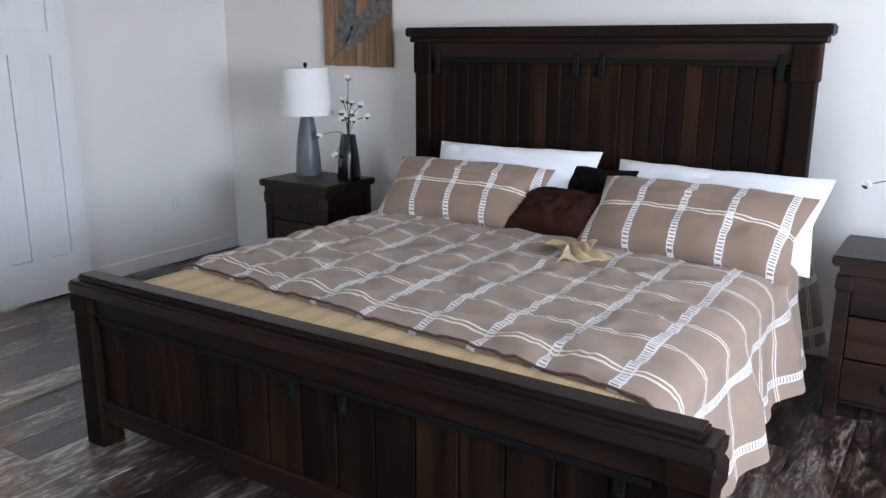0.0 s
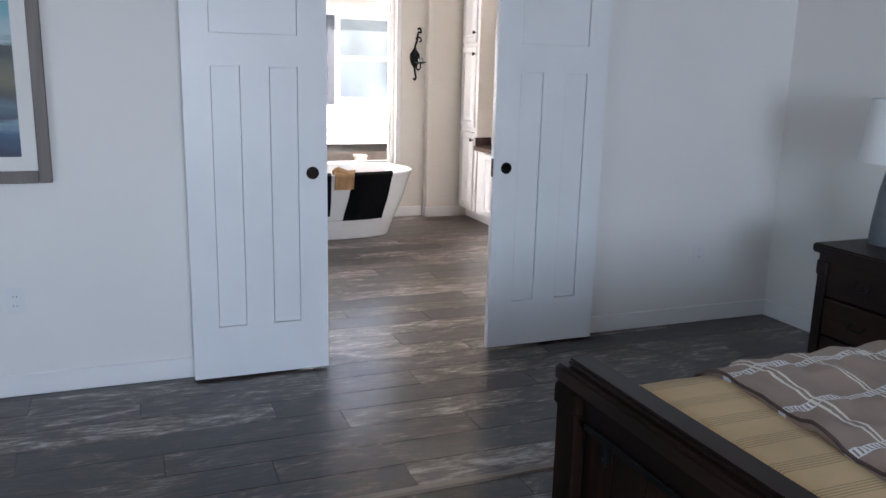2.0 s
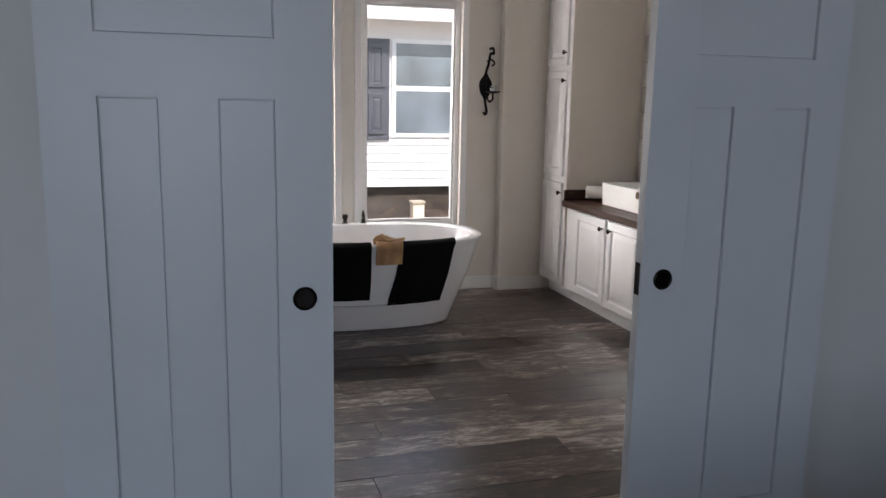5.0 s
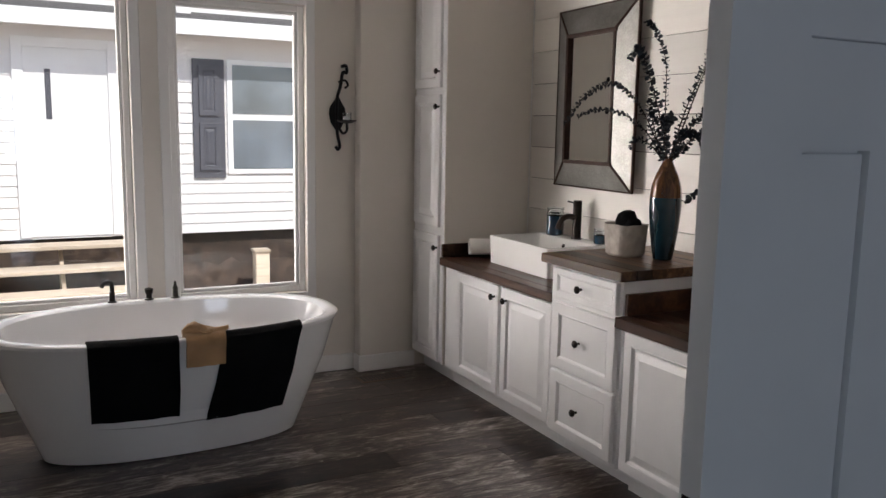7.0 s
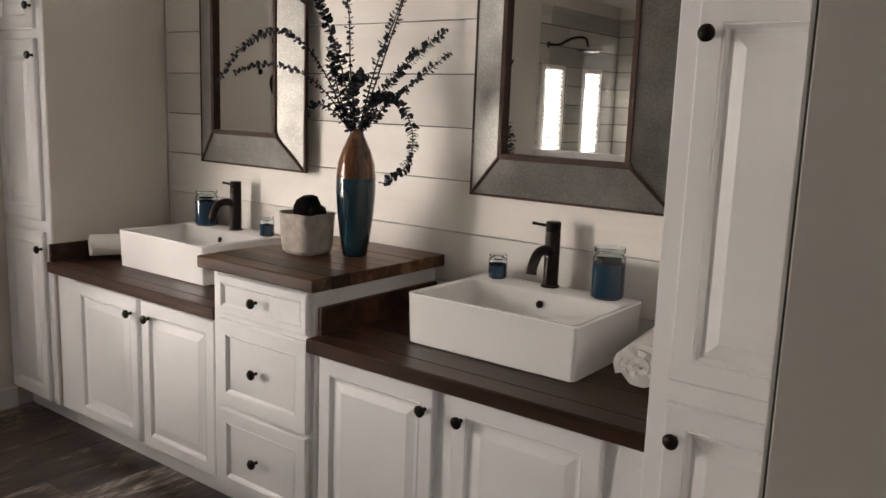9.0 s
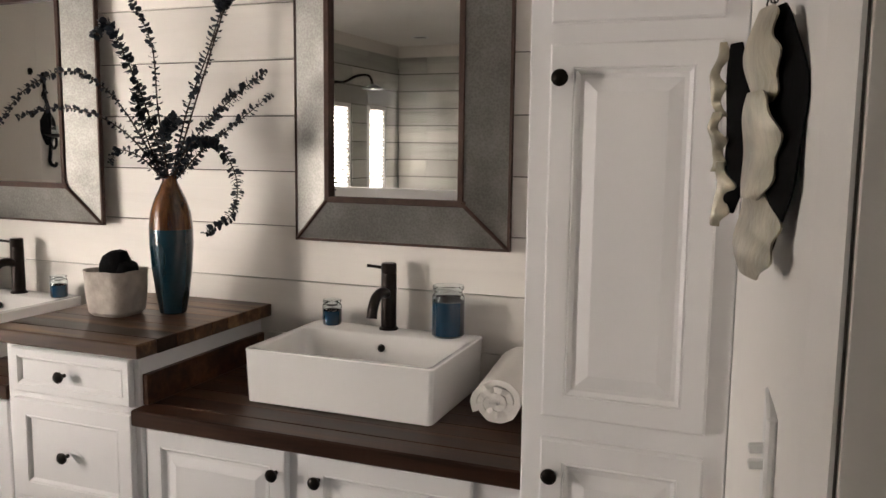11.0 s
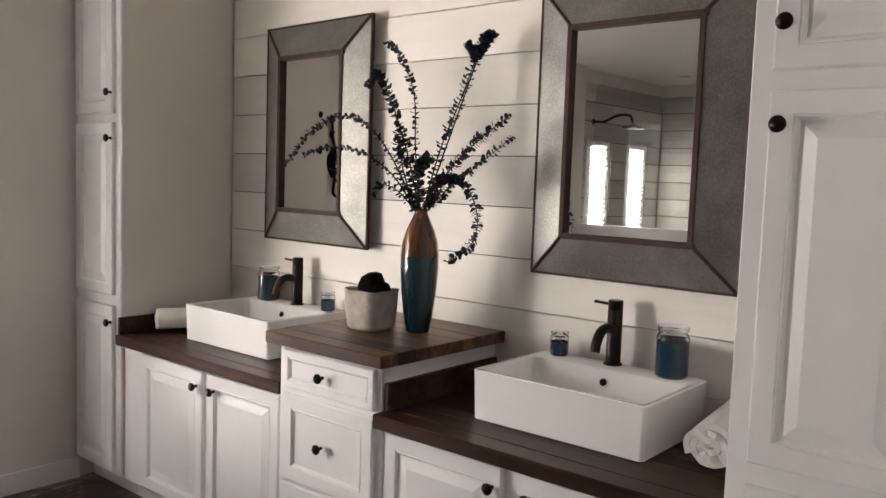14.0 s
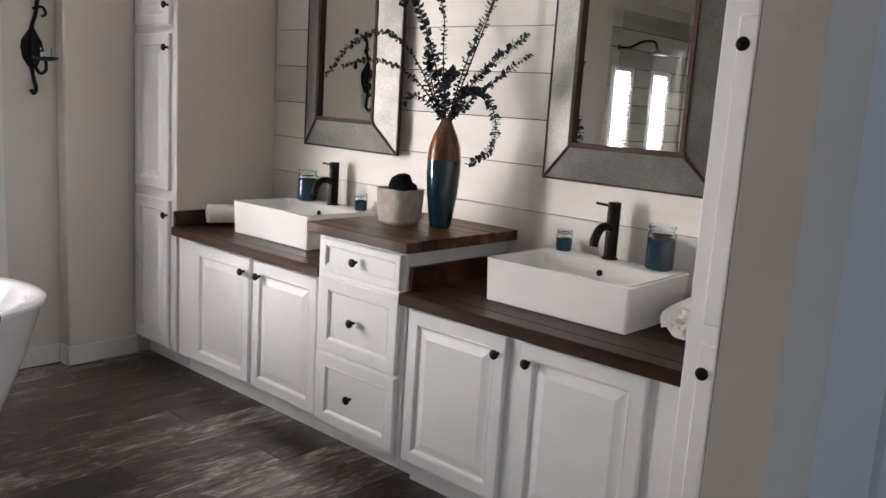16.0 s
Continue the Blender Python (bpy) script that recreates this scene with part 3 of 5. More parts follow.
def front(parent, name, x0, x1, z0, z1, y, knob=None, flat=False):
    f = part(name, raised_front(x1 - x0, z1 - z0, flat), CABINET, parent, at=Matrix.Translation((x0, y, z0)))
    if knob:
        part("knob", knob_mesh(), BRONZE, f, "round dark bronze knob", True, Matrix.Translation((knob[0] - x0, -0.019, knob[1] - z0)))
    return f


def tall_cabinet(x0, x1, y0, knob_x, inset, label):
    c = thing("tall_cabinet", (x0, y0, 0), label, "cabinet", "tall cabinets")
    w, d = x1 - x0, 4.218 - y0
    bm = solid(0, w, 0, d, 0.10, H - 0.005, 0.003)
    part("body", bm, CABINET, c)
    part("toe_kick", solid(0.0, w, 0.075, d, 0.0, 0.0995, 0.002), CABINET, c)
    k = knob_x - x0
    for z0, z1, kz in ((0.115, 0.845, 0.776), (0.892, 1.627, 1.561), (1.665, 2.32, 1.752)):
        front(c, "door", inset, w - 0.040, z0, z1, 0.0, (k, kz))
    return c


linen = tall_cabinet(XP + 0.002, -7.275, 3.655, -7.318, 0.022, "narrow white tall linen cabinet")
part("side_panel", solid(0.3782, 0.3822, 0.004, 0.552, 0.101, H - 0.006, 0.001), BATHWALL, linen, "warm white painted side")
tall_cabinet(-4.615, -4.214, 3.520, -4.545, 0.045, "narrow white tall linen cabinet")


def base_cabinet(x0, x1, y0, doors, label):
    c = thing("base_cabinet", (x0, y0, 0), label, "cabinet", "vanity base cabinets")
    w = x1 - x0
    part("body", solid(0, w, 0, 4.217 - y0, 0.09, 0.684, 0.002), CABINET, c)
    part("toe_kick", solid(0, w, 0.06, 4.212 - y0, 0, 0.0895, 0), CABINET, c)
    for a, b, kx in doors:
        front(c, "door", a - x0, b - x0, 0.108, 0.672, 0.0, (kx - x0, 0.612))
    return c


base_cabinet(-7.270, -6.180, 3.672, ((-7.105, -6.668, -6.704), (-6.640, -6.212, -6.590)), "white two-door vanity base cabinet")
base_cabinet(-5.700, -4.617, 3.645, ((-5.680, -5.248, -5.276), (-5.186, -4.757, -5.155)), "white two-door vanity base cabinet")
mid = thing("drawer_cabinet", (-6.178, 3.632, 0), "white three-drawer vanity cabinet", "cabinet")
part("body", solid(0, 0.476, 0, 0.58, 0.095, 0.8715, 0.002), CABINET, mid)
part("toe_kick", solid(0, 0.476, 0.10, 0.58, 0, 0.0945, 0), CABINET, mid)
for z0, z1, flat in ((0.726, 0.855, True), (0.414, 0.706, True), (0.118, 0.402, True)):
    front(mid, "drawer", 0.034, 0.458, z0, z1, 0.0, (0.233, (z0 + z1) / 2), flat)


def planked_top(name, x0, x1, y0, y1, z0, z1, n, material, label, along):
    """Butcher block: staves side by side with tiny steps between them."""
    t = thing(name, ((x0 + x1) / 2, (y0 + y1) / 2, z0), label, "countertop")
    rng = random.Random(n)
    for i in range(n):
        if along == "x":
            a, b = y0 + (y1 - y0) * i / n, y0 + (y1 - y0) * (i + 1) / n
            bm = solid(x0, x1, a + 0.0003, b - 0.0003, z0, z1 + rng.uniform(-0.0004, 0), 0.0015 if 0 < i else 0.004)
        else:
            a, b = x0 + (x1 - x0) * i / n, x0 + (x1 - x0) * (i + 1) / n
            bm = solid(a + 0.0003, b - 0.0003, y0, y1, z0, z1 + rng.uniform(-0.0004, 0), 0.0015)
        part("stave", moved(bm, Matrix.Translation((-(x0 + x1) / 2, -(y0 + y1) / 2, -z0))), material, t)
    return t


planked_top("countertop", -7.270, -6.180, 3.628, 4.208, 0.686, 0.730, 8, COUNTER, "dark walnut butcher-block countertop", "x")
planked_top("countertop", -5.701, -4.617, 3.590, 4.208, 0.686, 0.730, 8, COUNTER, "dark walnut butcher-block countertop", "x")
planked_top("raised_countertop", -6.200, -5.660, 3.580, 4.208, 0.872, 0.912, 8, COUNTER_END, "raised walnut butcher-block countertop with lighter staves", "x")
for nm, bx in (("backsplash", (-7.2695, -7.252, 3.640, 4.200, 0.7305, 0.803)), ("backsplash", (-5.7005, -5.683, 3.640, 4.200, 0.7305, 0.815))):
    o = part(nm, solid(*bx, 0.002), COUNTER)
    tagged(o, "dark walnut side splash on the countertop", "backsplash", "side splashes")


# ---- sinks, taps, candles ----
def rounded_rect(w, d, r, z, n=5, cx=0.0, cy=0.0):
    pts = []
    for qx, qy, a0 in ((1, 1, 0), (-1, 1, 90), (-1, -1, 180), (1, -1, 270)):
        for k in range(n + 1):
            a = radians(a0 + 90 * k / n)
            pts.append((cx + qx * (w / 2 - r) + r * math.cos(a), cy + qy * (d / 2 - r) + r * math.sin(a), z))
    return pts


def vessel_sink(x, y):
    s = thing("vessel_sink", (x, y, 0.7305), "white rectangular porcelain vessel sink", "sink", "vessel sinks")
    W, D = 0.556, 0.405
    rings = [rounded_rect(W - 0.02, D - 0.02, 0.012, 0.0), rounded_rect(W - 0.012, D - 0.012, 0.013, 0.003), rounded_rect(W - 0.002, D - 0.002, 0.014, 0.140), rounded_rect(W, D, 0.014, 0.147), rounded_rect(W - 0.006, D - 0.006, 0.013, 0.1505),
             rounded_rect(W - 0.030, D - 0.105, 0.022, 0.1500, 5, 0, -0.040), rounded_rect(W - 0.044, D - 0.120, 0.024, 0.144, 5, 0, -0.040), rounded_rect(W - 0.100, D - 0.165, 0.035, 0.050, 5, 0, -0.044), rounded_rect(W - 0.16, D - 0.22, 0.05, 0.036, 5, 0, -0.044)]
    part("bowl", loft(rings), PORCELAIN, s, "", True)
    hole = moved(lathe([(0.0115, -0.001), (0.0115, 0.002), (0.0085, 0.003), (0.008, 0.0), (0.001, -0.0005)], 20), Matrix.Translation((0.0, 0.0872, 0.112)) @ Matrix.Rotation(radians(74), 4, "X"))
    part("overflow_ring", hole, BRONZE, s, "dark bronze overflow ring", True)
    part("drain", moved(lathe([(0.024, 0), (0.024, 0.003), (0.018, 0.005), (0.002, 0.006)], 24), Matrix.Translation((0, -0.044, 0.036))), BRONZE, s, "", True)
    return s


def tap(x, y):
    s = thing("faucet", (x, y, 0.881), "tall dark bronze single-lever faucet", "faucet", "sink faucets")
    s.scale = (1.13, 1.13, 1.13)
    part("body", lathe([(0.026, 0), (0.026, 0.004), (0.0205, 0.007), (0.0205, 0.150), (0.0195, 0.152), (0.0205, 0.154), (0.0205, 0.176), (0.018, 0.179), (0.002, 0.180)], 26), FAUCET, s, "", True)
    path = smooth_path([(0, -0.012, 0.098), (0, -0.045, 0.106), (0, -0.078, 0.098), (0, -0.098, 0.072), (0, -0.104, 0.048)], 6)
    part("spout", tube(path, [0.0135] * (len(path) - 1) + [0.0145], 14), FAUCET, s, "", True)
    part("lever", tube([(-0.012, -0.004, 0.166), (-0.045, -0.010, 0.169), (-0.058, -0.012, 0.170)], [0.0045, 0.004, 0.0045], 10), FAUCET, s, "", True)


def candle(x, y, r, h, fill, label):
    c = thing("jar_candle", (x, y, 0.881), label, "candle", "blue jar candles")
    f = fill * h
    g = part("jar", lathe([(r, f), (r, h * 0.78), (r * 0.93, h * 0.83), (r * 0.86, h * 0.86), (r * 0.86, h * 0.91), (r * 0.95, h * 0.92), (r * 0.95, h), (r * 0.88, h), (r * 0.84, h * 0.87), (r * 0.95, h * 0.77), (r * 0.96, f)], 28), JARGLASS, c, "clear glass jar", True)
    g.visible_shadow = False
    part("wax", lathe([(r * 0.90, 0), (r, 0.006), (r, f - 0.0005), (r * 0.3, f - 0.001), (0.002, f - 0.001)], 28), WAX, c, "blue wax filled glass", True)
    part("wick", tube([(0, 0, h * fill - 0.004), (0.001, 0, h * fill + 0.012)], 0.0012, 6), SLOT, c)


vessel_sink(-5.188, 3.970)
vessel_sink(-6.730, 3.995)
tap(-5.205, 4.145)
tap(-6.705, 4.145)
candle(-5.008, 4.132, 0.048, 0.150, 0.70, "large blue candle in a glass jar")
candle(-5.395, 4.138, 0.030, 0.077, 0.58, "small blue candle in a glass jar")
candle(-6.890, 4.138, 0.048, 0.150, 0.70, "large blue candle in a glass jar")
candle(-6.508, 4.142, 0.030, 0.077, 0.58, "small blue candle in a glass jar")


# ---- vase with eucalyptus, basket, rolled towels ----
vase = thing("tall_vase", (-5.850, 3.955, 0.9125), "tall teal and copper glazed vase with dark eucalyptus", "vase")
part("glazed_body", lathe([(0.034, 0.0), (0.040, 0.004), (0.050, 0.060), (0.060, 0.140), (0.0655, 0.215), (0.065, 0.262)], 36, True, False), TEAL, vase, "glossy teal glaze", True)
part("copper_shoulder", lathe([(0.065, 0.262), (0.060, 0.310), (0.047, 0.352), (0.033, 0.382), (0.024, 0.402), (0.0205, 0.414), (0.0235, 0.422), (0.020, 0.422), (0.017, 0.408), (0.005, 0.40)], 36, False, True), COPPER, vase, "copper drip glaze", True)


def leaf_disc(bm, p, d, n, size):
    side = d.cross(n).normalized()
    pts = [p + size * (0.5 + 0.5 * math.cos(a)) * d * 1.1 + size * 0.52 * math.sin(a) * side + n * size * 0.12 * math.cos(2 * a) for a in [math.pi + 2 * math.pi * k / 7 for k in range(7)]]
    bm.faces.new([bm.verts.new(q) for q in pts])


def spray(parent, pts, size, dens, seed, bare=0.25):
    """One stem with paired round leaves; pts are relative to the vase's foot."""
    rng = random.Random(seed)
    path = smooth_path(pts, 14)
    n = len(path)
    part("stem", tube(path, [0.0028 - 0.0018 * i / n for i in range(n)], 6), BARK, parent)
    bm = bmesh.new()
    length = sum((b - a).length for a, b in zip(path, path[1:]))
    count = int(length / dens)
    for k in range(count):
        f = bare + (1 - bare) * (k + 0.5) / count
        i = min(n - 2, int(f * (n - 1)))
        p = path[i].lerp(path[i + 1], f * (n - 1) - i)
        t = (path[i + 1] - path[i]).normalized()
        o = t.orthogonal().normalized()
        a = rng.uniform(0, 6.28)
        for s in (0, math.pi):
            d = (Matrix.Rotation(a + s, 3, t) @ o) * 0.9 + t * rng.uniform(0.1, 0.5)
            d.normalize()
            leaf_disc(bm, p, d, (t + 0.4 * Vector((rng.uniform(-1, 1), rng.uniform(-1, 1), rng.uniform(-1, 1)))).normalized(), size * rng.uniform(0.75, 1.2) * (1.0 - 0.45 * max(0.0, f - 0.6)))
    part("leaves", bm, NAVYLEAF, parent, "navy black eucalyptus leaves")


M = (0, 0, 0.39)
def eucalyptus(index, tip_points, size, dens, wide=0.88, bare=0.08):
    """A stem out of the vase's mouth through the points given."""
    pts = [M] + [(p[0] * wide, p[1] * 0.8, 0.39 + (p[2] - 0.39) * 0.97) for p in tip_points]
    spray(vase, pts, size * 0.82, dens * 0.9, index, bare)


eucalyptus(0, [(-0.1, 0.02, 0.62), (-0.2, 0.03, 0.8), (-0.275, 0.03, 0.9), (-0.325, 0.02, 0.86)], 0.028, 0.012)
eucalyptus(1, [(-0.055, 0.02, 0.62), (-0.09, 0.04, 0.83), (-0.19, 0.06, 0.97), (-0.26, 0.06, 1.02)], 0.02, 0.017)
eucalyptus(2, [(-0.18, -0.04, 0.65), (-0.34, -0.08, 0.745), (-0.52, -0.12, 0.69), (-0.66, -0.14, 0.56)], 0.019, 0.016)
eucalyptus(3, [(-0.12, -0.05, 0.54), (-0.25, -0.1, 0.615), (-0.42, -0.12, 0.63), (-0.56, -0.13, 0.60)], 0.017, 0.017)
eucalyptus(4, [(0.05, 0.06, 0.62), (0.12, 0.12, 0.8), (0.19, 0.17, 0.985), (0.215, 0.18, 1.03)], 0.026, 0.014, 0.62)
eucalyptus(5, [(0.1, 0.03, 0.55), (0.22, 0.06, 0.66), (0.34, 0.09, 0.745)], 0.027, 0.011)
eucalyptus(6, [(0.12, 0.02, 0.5), (0.24, 0.04, 0.58), (0.38, 0.06, 0.675)], 0.021, 0.015)
eucalyptus(7, [(0.08, -0.03, 0.52), (0.17, -0.05, 0.52), (0.225, -0.06, 0.42), (0.215, -0.07, 0.32), (0.14, -0.08, 0.255)], 0.024, 0.012, 1.22)
eucalyptus(8, [(-0.05, -0.03, 0.5), (-0.09, -0.04, 0.62), (-0.1, -0.04, 0.69)], 0.03, 0.01)
eucalyptus(9, [(-0.09, -0.04, 0.48), (-0.16, -0.07, 0.5), (-0.19, -0.08, 0.46)], 0.021, 0.012)
eucalyptus(10, [(0.02, -0.05, 0.5), (0.05, -0.07, 0.57), (0.09, -0.08, 0.6)], 0.032, 0.009)
eucalyptus(11, [(0.18, 0.14, 0.9), (0.215, 0.17, 1.0), (0.265, 0.16, 1.035)], 0.02, 0.013, 0.62, 0.75)
eucalyptus(12, [(0.05, 0.06, 0.62), (0.12, 0.12, 0.8), (0.175, 0.158, 0.935), (0.125, 0.15, 1.005)], 0.022, 0.012, 0.62, 0.75)
eucalyptus(13, [(0.05, 0.06, 0.62), (0.12, 0.12, 0.8), (0.18, 0.16, 0.945), (0.28, 0.185, 1.035)], 0.022, 0.012, 0.62, 0.75)
eucalyptus(14, [(0.05, 0.06, 0.62), (0.12, 0.12, 0.8), (0.18, 0.16, 0.95), (0.235, 0.15, 0.985)], 0.022, 0.012, 0.62, 0.75)

basket = thing("paper_basket", (-5.995, 3.875, 0.9125), "crinkled grey-white basket holding a black washcloth", "basket")
rng = random.Random(4)
rings = []
for r, z in ((0.052, 0.0), (0.062, 0.010), (0.066, 0.055), (0.070, 0.108), (0.071, 0.114), (0.066, 0.113), (0.060, 0.06), (0.05, 0.012)):
    rings.append([(Vector(p) * (1 + 0.035 * noise.noise(Vector((p[0] * 40, p[1] * 40, z * 40))))) for p in rounded_rect(2 * r, 2 * r, r * 0.55, z, 6)])
basket.scale = (1.12, 1.12, 1.22)
part("shell", loft(rings), STONEGREY, basket, "", True)
wc = thing("washcloth", (-5.995, 3.875, 0.927), "black rolled washcloth in the basket", "cloth")
wc.scale = (1.12, 1.12, 1.30)
for i, (ax, ang, hh) in enumerate(((-0.02, 12, 0.125), (0.018, -18, 0.135), (0.0, 30, 0.115))):
    b = lathe([(0.030, 0.0), (0.036, 0.01), (0.036, hh - 0.02), (0.028, hh), (0.012, hh + 0.006), (0.002, hh)], 18)
    part("roll", moved(b, Matrix.Translation((ax, 0.005 * i, 0.0)) @ Matrix.Rotation(radians(ang * 0.5), 4, "Y")), BLACKCLOTH, wc, "", True)


def rolled_towel(x, y, r, length, label, turn=0.0):
    t = thing("rolled_towel", (x, y, 0.7305), label, "towel", "rolled white towels")
    pts = []
    n = 110
    for k in range(n):
        a = 2 * math.pi * 3.6 * k / n
        rad = (0.008 + (r - 0.012) * k / n) * (1.0 + 0.09 * noise.noise(Vector((x + math.cos(a) * 0.9, math.sin(a) * 0.9, k * 0.02))))
        pts.append((rad * math.cos(a), rad * math.sin(a)))
    out = bmesh.new()
    cols = []
    nl = 10
    for (px, pz), (qx, qz) in zip(pts, pts[1:] + [pts[-1]]):
        cols.append([out.verts.new((px + 0.0025 * noise.noise(Vector((px * 60, j, pz * 60))), -length / 2 + length * j / nl + (0.010 * noise.noise(Vector((px * 45, pz * 45, x))) if j in (0, nl) else 0.0), pz * 0.93 + r)) for j in range(nl + 1)])
    for c0, c1 in zip(cols, cols[1:]):
        for j in range(nl):
            out.faces.new((c0[j], c0[j + 1], c1[j + 1], c1[j]))
    bmesh.ops.recalc_face_normals(out, faces=out.faces)
    bmesh.ops.solidify(out, geom=list(out.faces), thickness=0.0152)
    t.rotation_euler = (0, 0, radians(turn))
    part("spiral", out, WHITETERRY, t, "", True)


rolled_towel(-4.775, 3.985, 0.072, 0.36, "rolled white terry towel beside the sink", 6)
rolled_towel(-7.125, 3.900, 0.060, 0.28, "rolled white terry towel beside the sink", -24)


# ---- mirrors ----
def wall_mirror(x, z0, z1, w, swing=0.0):
    m = thing("wall_mirror", (x, YV - 0.016, z0), "rectangular mirror in a galvanised metal frame", "mirror", "vanity mirrors")
    m.location.y -= abs(math.sin(radians(swing))) * w / 2
    m.rotation_euler = (0, 0, radians(swing))
    h, b, hw = z1 - z0, 0.134, w / 2
    y_out, y_in = -0.014, -0.048
    o = [(-hw, 0), (hw, 0), (hw, h), (-hw, h)]
    i = [(-hw + b, b), (hw - b, b), (hw - b, h - b), (-hw + b, h - b)]
    for k in range(4):
        j = (k + 1) % 4
        quad = [(o[k], y_out), (o[j], y_out), (i[j], y_in), (i[k], y_in)]
        part("frame_face", loft([[(p[0], 0.0, p[1]) for p, _ in quad], [(p[0], y, p[1]) for p, y in quad]]), GALV, m, "mottled galvanised steel")
        part("mitre_strip", tube([(o[k][0], y_out - 0.001, o[k][1]), (i[k][0], y_in - 0.002, i[k][1])], 0.006, 6), RUST, m, "rusty strap")
        bm = bmesh.new()
        horizontal = k % 2 == 0
        (ax, az), (bx2, bz) = i[k], i[j]
        if horizontal:
            solid(min(ax, bx2) - 0.012, max(ax, bx2) + 0.012, y_in - 0.005, -0.012, az - 0.012, az + 0.006, 0.002, 1, bm)
        else:
            solid(ax - 0.012, ax + 0.006, y_in - 0.0045, -0.012, min(az, bz), max(az, bz), 0.002, 1, bm)
        part("inner_strip", bm, RUST, m, "rusty strap")
        (ax, az), (bx2, bz) = o[k], o[j]
        bm = bmesh.new()
        if horizontal:
            solid(min(ax, bx2) - 0.004, max(ax, bx2) + 0.004, y_out - 0.003, 0, az - 0.004, az + 0.004, 0.001, 1, bm)
        else:
            solid(ax - 0.0041, ax + 0.0041, y_out - 0.0031, 0, min(az, bz), max(az, bz), 0.001, 1, bm)
        part("outer_strip", bm, RUST, m, "rusty strap")
    part("glass", solid(-hw + b - 0.004, hw - b + 0.004, -0.034, -0.012, b - 0.004, h - b + 0.004, 0), MIRROR, m, "silvered glass")


wall_mirror(-6.652, 1.150, 2.066, 0.672, -2.4)
wall_mirror(-5.196, 1.136, 2.068, 0.708, -1.2)


# ---- tub ----
TX, TY = -7.030, 2.150
tub = thing("bathtub", (TX, TY, 0), "white oval freestanding acrylic bathtub", "bathtub")


def oval(a, b, z, n=56, p=2.35, dx=0.0):
    out = []
    for k in range(n):
        t = 2 * math.pi * k / n
        c, s = math.cos(t), math.sin(t)
        out.append((dx + a * math.copysign(abs(c) ** (2 / p), c), b * math.copysign(abs(s) ** (2 / p), s), z))
    return out


TUB = [(a * 1.07, b * 1.05, z) for a, b, z in [(0.190, 0.515, 0.0), (0.206, 0.531, 0.006), (0.272, 0.586, 0.16), (0.365, 0.659, 0.36), (0.4, 0.709, 0.535), (0.412, 0.724, 0.56), (0.412, 0.725, 0.572), (0.402, 0.715, 0.579), (0.372, 0.678, 0.577), (0.36, 0.663, 0.566), (0.33, 0.61, 0.36), (0.3, 0.542, 0.19), (0.22, 0.438, 0.135)]]
part("shell", loft([oval(a, b, z) for a, b, z in TUB[:6]], True, False), ACRYLIC, tub, "", True)
part("rim", loft([oval(a, b, z) for a, b, z in TUB[5:10]], False, False), ACRYLIC, tub, "", True)
part("basin", loft([oval(a, b, z) for a, b, z in TUB[9:]], False, True), ACRYLIC, tub, "", True)
fill = thing("tub_faucet", (TX - 0.412, TY - 0.045, 0.578), "dark bronze three-piece deck tub faucet", "faucet")
for k, bodyh in ((-0.17, 0.05), (0.0, 0.035), (0.125, 0.055)):
    part("base", lathe([(0.022, 0), (0.022, 0.004), (0.014, 0.008), (0.013, bodyh), (0.008, bodyh + 0.008), (0.001, bodyh + 0.009)], 18), BRONZE, fill, "", True, Matrix.Translation((0, k, 0)))
part("spout", tube(smooth_path([(0, -0.17, 0.03), (0.0, -0.17, 0.085), (0.02, -0.185, 0.105), (0.05, -0.21, 0.103), (0.065, -0.22, 0.092)], 6), 0.011, 10), BRONZE, fill, "", True)
part("lever", tube([(0, 0.125, 0.05), (0.0, 0.125, 0.085)], [0.010, 0.005], 10), BRONZE, fill, "", True)
part("hand_shower", lathe([(0.017, 0.03), (0.020, 0.045), (0.021, 0.055), (0.010, 0.060), (0.001, 0.061)], 18), BRONZE, fill, "chrome and bronze hand shower head", True)


